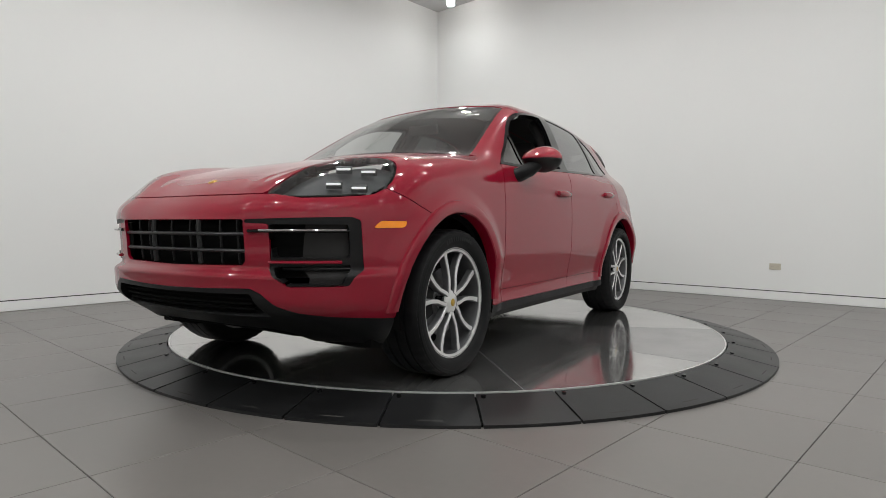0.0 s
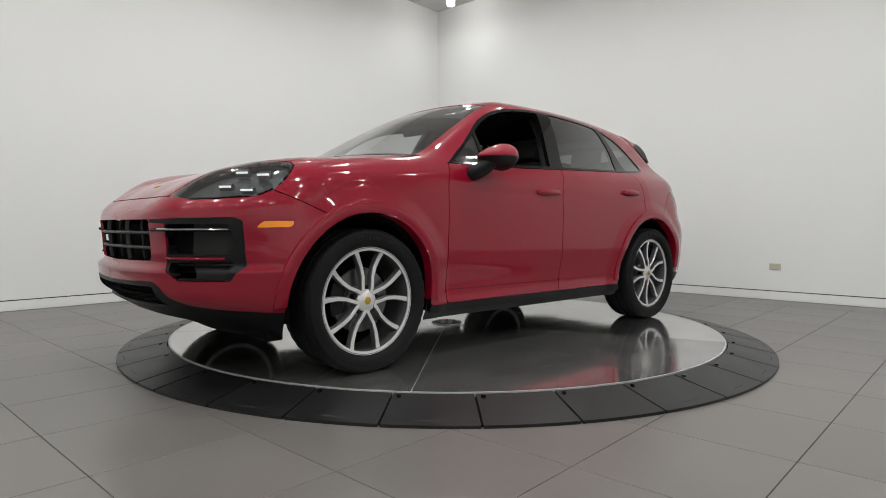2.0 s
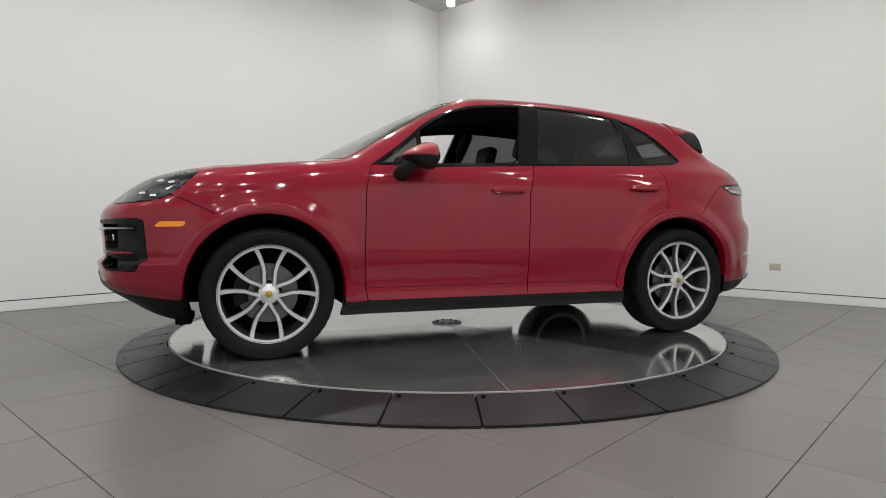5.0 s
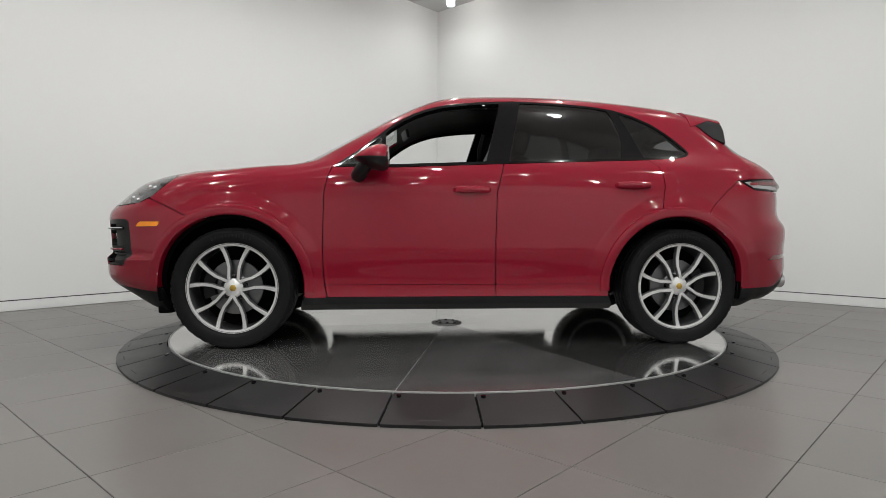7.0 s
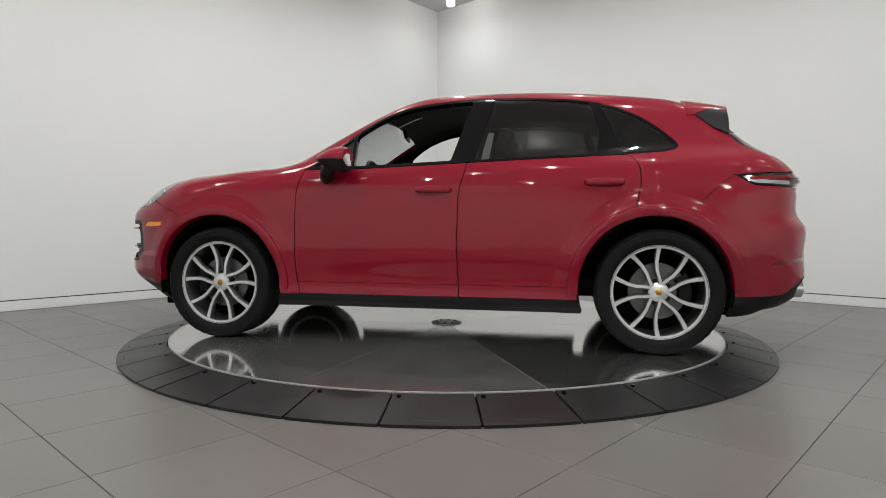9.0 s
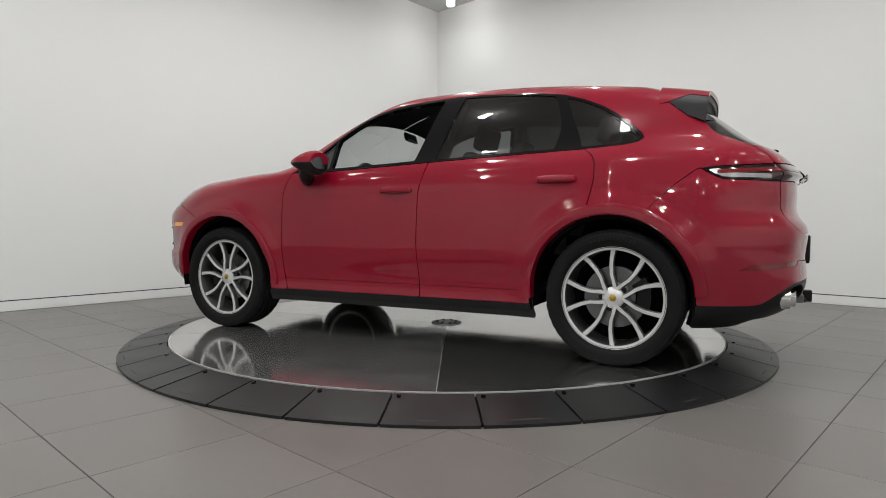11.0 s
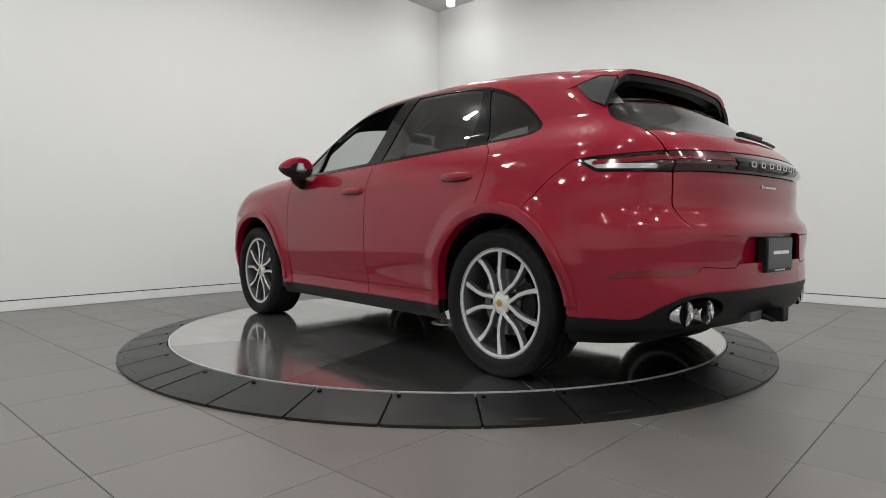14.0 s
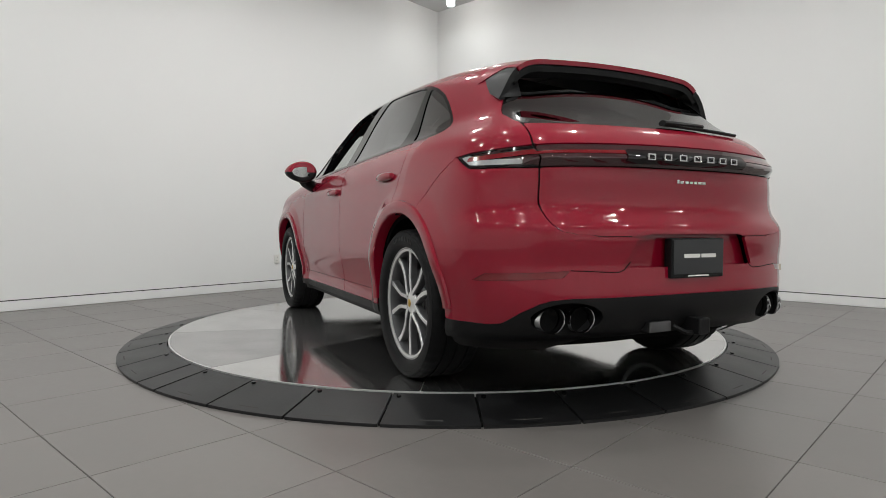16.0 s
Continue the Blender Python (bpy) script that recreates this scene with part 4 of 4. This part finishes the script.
    # dark lining behind the panels; also stands for the shade in their gaps
    inner = chart_sections(-2.30, 2.25, .03, -40, 90, 1.2, -.03)
    def lining(x, y, z):
        return AND(-dlo(x, y, z) - .012, -AND(screen(x, y, z) + .03, .40 - x), -rear_glass(x, y, z) - .025, arches(x, y, z) - .01, -AND(headlamp(x, y, z) - .02), .30 - z)
    patch("lining", inner, lining, CABIN_M, car, "dark inner lining, also standing for the shade in panel gaps", depth=0)
    for chart_args in ((1.45, .70, 1, 112, 1.4, -30, 18, -.085), (-1.45, .80, -1, 112, 1.4, -34, 20, -.06)):
        patch("lining", chart_end(*chart_args), lambda x, y, z: AND(arches(x, y, z) - .03, .31 - z, z - 1.08), LINER, car, "dark inner lining, also standing for the shade in panel gaps", depth=0)


def build_wheel(name_x, y, s):
    """One wheel, its outer face towards s."""
    m = Matrix.Translation((name_x, s * .83, .4495 - TABLE)) @ Matrix.Diagonal((1, s, 1, 1))
    bm = bmesh.new()
    lathe(bm, [(.262, -.11), (.270, -.11), (.274, .0), (.264, .085), (.268, .104), (.281, .112), (.286, .108), (.284, .098), (.292, .09), (.284, -.11)], 72, "y", m, close=True)
    wheel = part("wheel", bm, ALLOY_DARK, car, "grey and silver alloy wheel", smooth=True)
    bm = bmesh.new()
    lathe(bm, [(.266, .1085), (.287, .1115), (.290, .106), (.266, .102)], 72, "y", m, close=True)
    part("rim_edge", bm, ALLOY, wheel, "machined bright rim edge", smooth=True)
    # five pairs of spokes
    for k in range(5):
        mid = radians((93 if name_x > 0 else 72) + 72 * k)
        for d in (-1, 1):
            path = [(.050, .53), (.075, .40), (.10, .31), (.13, .240), (.18, .243), (.23, .28), (.268, .312), (.281, .32)]
            width = [.0135, .0125, .0118, .0118, .0125, .0138, .016, .0195]
            depth = [.093, .094, .094, .092, .090, .090, .094, .100]
            for face in (0, 1):
                bm = bmesh.new()
                rows = []
                for (r, a), w, h in zip(path, width, depth):
                    t = mid + d * a
                    c = Vector((math.cos(t), 0, math.sin(t)))
                    side = Vector((-math.sin(t), 0, math.cos(t)))
                    p = c * r
                    if face:
                        prof = ((-w + .0028, h + .0002), (-w + .004, h + .0022), (w - .004, h + .0022), (w - .0028, h + .0002))
                    else:
                        prof = ((-w, h - .035), (-w, h - .003), (-w + .003, h), (w - .003, h), (w, h - .003), (w, h - .035))
                    rows.append([bm.verts.new(m @ (p + side * o + Vector((0, q, 0)))) for o, q in prof])
                n = len(rows[0])
                for a, b in zip(rows, rows[1:]):
                    for j in range(n):
                        bm.faces.new((a[j], a[(j + 1) % n], b[(j + 1) % n], b[j]))
                bm.faces.new(rows[0])
                bm.faces.new(rows[-1])
                part("spoke_face" if face else "spoke", bm, ALLOY if face else ALLOY_DARK, wheel, "machined silver spoke face" if face else "")
        t = mid
        bm = bmesh.new()
        lathe(bm, [(0, .080), (.0135, .080), (.0135, .04), (0, .04)], 14, "y", m @ Matrix.Translation((.068 * math.cos(t), 0, .068 * math.sin(t))))
        part("wheel_bolt", bm, GLOSS, wheel, "dark wheel bolt")
    bm = bmesh.new()
    lathe(bm, [(0, .0985), (.030, .0985), (.034, .096), (.044, .0945), (.050, .091), (.058, .088), (.061, .083), (.061, .03), (0, .03)], 40, "y", m)
    part("hub", bm, ALLOY, wheel, smooth=True)
    bm = bmesh.new()
    lathe(bm, [(0, .1025), (.018, .102), (.022, .0995), (0, .098)], 6, "y", m)
    part("centre_cap", bm, GOLD, wheel, "gold shield centre cap", smooth=True)
    # tyre with tread grooves
    bm = bmesh.new()
    prof = [(.285, -.118), (.300, -.130), (.335, -.137), (.360, -.134), (.374, -.122), (.3795, -.10)]
    for g in (-.062, 0.0, .062):
        prof += [(.3800, g - .006), (.3730, g - .005), (.3730, g + .005), (.3800, g + .006)]
    prof += [(.3795, .10), (.374, .122), (.368, .128), (.366, .127), (.360, .134), (.345, .1365), (.343, .1355), (.335, .137), (.312, .134), (.300, .130), (.294, .124), (.285, .112)]
    rings = lathe(bm, prof, 168, "y", m, close=True)
    hub = m @ Vector((0, 0, 0))
    for ring, (r, a) in zip(rings, prof):
        if abs(a) > .09 and r > .362:
            for k in range(0, 168, 4):
                v = ring[(k + (1 if a > 0 else 0)) % 168]
                out = Vector((v.co.x - hub.x, 0, v.co.z - hub.z)).normalized()
                v.co -= out * .0042
    tyre = part("tyre", bm, RUBBER, wheel, "black road tyre with grooved tread", smooth=True)
    for k in range(12):
        t = math.pi / 2 - .36 + k * .065
        bm = bmesh.new()
        box(bm, -.010, .010, -.0008, .0012, -.006, .006, m @ pose(0, 0, 0, 0, -math.degrees(t), 0) @ Matrix.Translation((.3305, .1372, 0)))
        part("moulded_bar", bm, BLACK, tyre, "raised bar of moulded lettering")
    # brake
    bm = bmesh.new()
    lathe(bm, [(.07, .030), (.172, .030), (.174, .018), (.172, .004), (.07, .004)], 56, "y", m, close=True)
    part("brake_disc", bm, DISC_STEEL, wheel, "steel brake disc", smooth=True)
    bm = bmesh.new()
    lathe(bm, [(0, .045), (.070, .042), (.085, .03), (.085, .0), (0, 0)], 40, "y", m)
    part("brake_bell", bm, ALLOY_DARK, wheel, smooth=True)
    bm = bmesh.new()
    front = name_x > 0
    mid = .1 if front else math.pi - .15
    rows = []
    for a in np.linspace(mid - .48, mid + .48, 12):
        rows.append([bm.verts.new(m @ Vector((r * math.cos(a), q, r * math.sin(a)))) for r, q in ((.115, -.02), (.195, -.02), (.198, .046), (.175, .056), (.125, .054), (.115, .044))])
    for a, b in zip(rows, rows[1:]):
        for j in range(6):
            bm.faces.new((a[j], a[(j + 1) % 6], b[(j + 1) % 6], b[j]))
    bm.faces.new(rows[0])
    bm.faces.new(rows[-1])
    part("brake_caliper", bm, BLACK, wheel, "black brake caliper", smooth=True)
    bm = bmesh.new()
    lathe(bm, [(0, -.09), (.262, -.09), (.262, -.10), (0, -.10)], 40, "y", m)
    part("wheel_back", bm, LINER, wheel, "dark back of the wheel")


def build_cabin():
    """Seats, dashboard and wheel, as far as the open windows show them."""
    T = TABLE
    for s in (.38, -.38):
        for x, w, top, tag in ((-.28, .26, 1.34, "front"), (-1.12, .26, 1.32, "rear")):
            bm = bmesh.new()
            box(bm, x - .02, x + .50, s - w, s + w, .66 - T, .84 - T)
            seat = part("seat", bm, CABIN_M, car, "black leather car seat", bevel=.05, smooth=True)
            bm = bmesh.new()
            box(bm, -.075, .075, -w, w, 0, .58, pose(x - .04, s, .78 - T, 0, -17, 0))
            part("backrest", bm, CABIN_M, seat, bevel=.05, smooth=True)
            bm = bmesh.new()
            box(bm, -.05, .05, -.14, .14, .60, .77, pose(x - .04, s, .78 - T, 0, -15, 0))
            part("headrest", bm, CABIN_M, seat, bevel=.035, smooth=True)
    bm = bmesh.new()
    box(bm, .58, 1.0, -.76, .76, .80 - T, 1.13 - T)
    dash = part("dashboard", bm, CABIN_M, car, "dark dashboard", bevel=.06, smooth=True)
    bm = bmesh.new()
    box(bm, .60, .80, .18, .58, 1.10 - T, 1.19 - T)
    part("instrument_hood", bm, CABIN_M, dash, bevel=.03, smooth=True)
    bm = bmesh.new()
    mm = pose(.44, .38, 1.145 - T, 0, -68, 0)
    r = .182
    pts = [mm @ Vector((r * math.cos(t), r * math.sin(t), 0)) for t in np.linspace(0, 2 * math.pi, 37)]
    tube(bm, pts, .017, 8)
    wheel = part("steering_wheel", bm, CABIN_M, car, "black leather steering wheel", smooth=True)
    bm = bmesh.new()
    for t in (0, 180, 270, 90):
        box(bm, .02, .178, -.016, .016, -.012, .012, mm @ pose(0, 0, 0, 0, 0, t))
    lathe(bm, [(0, .03), (.06, .025), (.07, 0), (.05, -.05), (0, -.06)], 20, "z", mm)
    part("wheel_spokes", bm, CABIN_M, wheel, smooth=True)
    bm = bmesh.new()
    box(bm, -.012, .012, -.12, .12, -.035, .035, pose(.33, 0, 1.555 - T, 0, 14, 8))
    part("inner_mirror", bm, BLACK, car, "dark rear view mirror", bevel=.01)
    for s in (1, -1):
        bm = bmesh.new()
        tube(bm, [(-.30, s * .78, 1.05 - T), (-.31, s * .76, 1.24 - T), (-.37, s * .655, 1.52 - T), (-.40, s * .565, 1.66 - T)], .05, 8)
        part("inner_pillar", bm, CABIN_M, car, "dark inner door pillar", smooth=True)
        bm = bmesh.new()
        box(bm, -.22, .80, min(s * .80, s * .85), max(s * .80, s * .85), .60 - T, 1.215 - T)
        part("door_card", bm, CABIN_M, car, "dark inner door panel", bevel=.015)
    bm = bmesh.new()
    box(bm, -1.9, .9, -.72, .72, .44 - T, .50 - T)
    part("cabin_floor", bm, LINER, car, "dark cabin carpet")


build_skin()
for wx in (1.422, -1.473):
    for ws in (1, -1):
        build_wheel(wx, .83, ws)
build_cabin()

# ---- floor ----
floor = slab("floor", U0, U1, V0, V1, -.10, -.003, GROUT, "large matt grey square floor tiles with fine dark joints", "floor")
TU, TV = .573, .593
bm = bmesh.new()
box(bm, .0019, TU - .0019, .0019, TV - .0019, -.012, 0)
bmesh.ops.bevel(bm, geom=[e for e in bm.edges if all(v.co.z > -.001 for v in e.verts)], offset=.0012, segments=1, affect="EDGES")
tile_mesh = bpy.data.meshes.new("floor_tile")
bm.to_mesh(tile_mesh)
bm.free()
tile_mesh.materials.append(TILE)
rest = bmesh.new()
iu0, iu1 = math.floor((U0 - .436) / TU), math.ceil((U1 - .436) / TU)
iv0, iv1 = math.floor((V0 + 2.897) / TV), math.ceil((V1 + 2.897) / TV)
cells = [(.436 + i * TU, -2.897 + j * TV) for i in range(iu0, iu1) for j in range(iv0, iv1)]
cells.sort(key=lambda c: math.hypot(c[0] - .9, c[1] + 1.0))
for k, (cu, cv) in enumerate(cells):
    whole = cu >= U0 and cv + TV <= V1 - .012 and cu + TU <= U1 and cv >= V0
    if k < 300 and whole:
        t = new("floor_tile", tile_mesh)
        t.parent = floor
        t.location = (cu, cv, 0)
    else:
        a, b = max(cu + .0019, U0 + .013), min(cu + TU - .0019, U1)
        c, d = max(cv + .0019, V0), min(cv + TV - .0019, V1 - .013)
        if b > a and d > c:
            box(rest, a, b, c, d, -.012, 0)
far_tiles = part("floor_tile", rest, TILE, floor)
tagged(far_tiles, kind="stuff")


def motions():
    rows = [(t, radians(237.93 - 7.6255 * t)) for t in range(17)]
    walk(disc, [(t, Matrix.Translation((0, 0, TABLE)) @ Matrix.Rotation(a, 4, "Z")) for t, a in rows])
    walk(car, [(t, Matrix.Translation((0, 0, TABLE)) @ Matrix.Rotation(a, 4, "Z")) for t, a in rows])


motions()
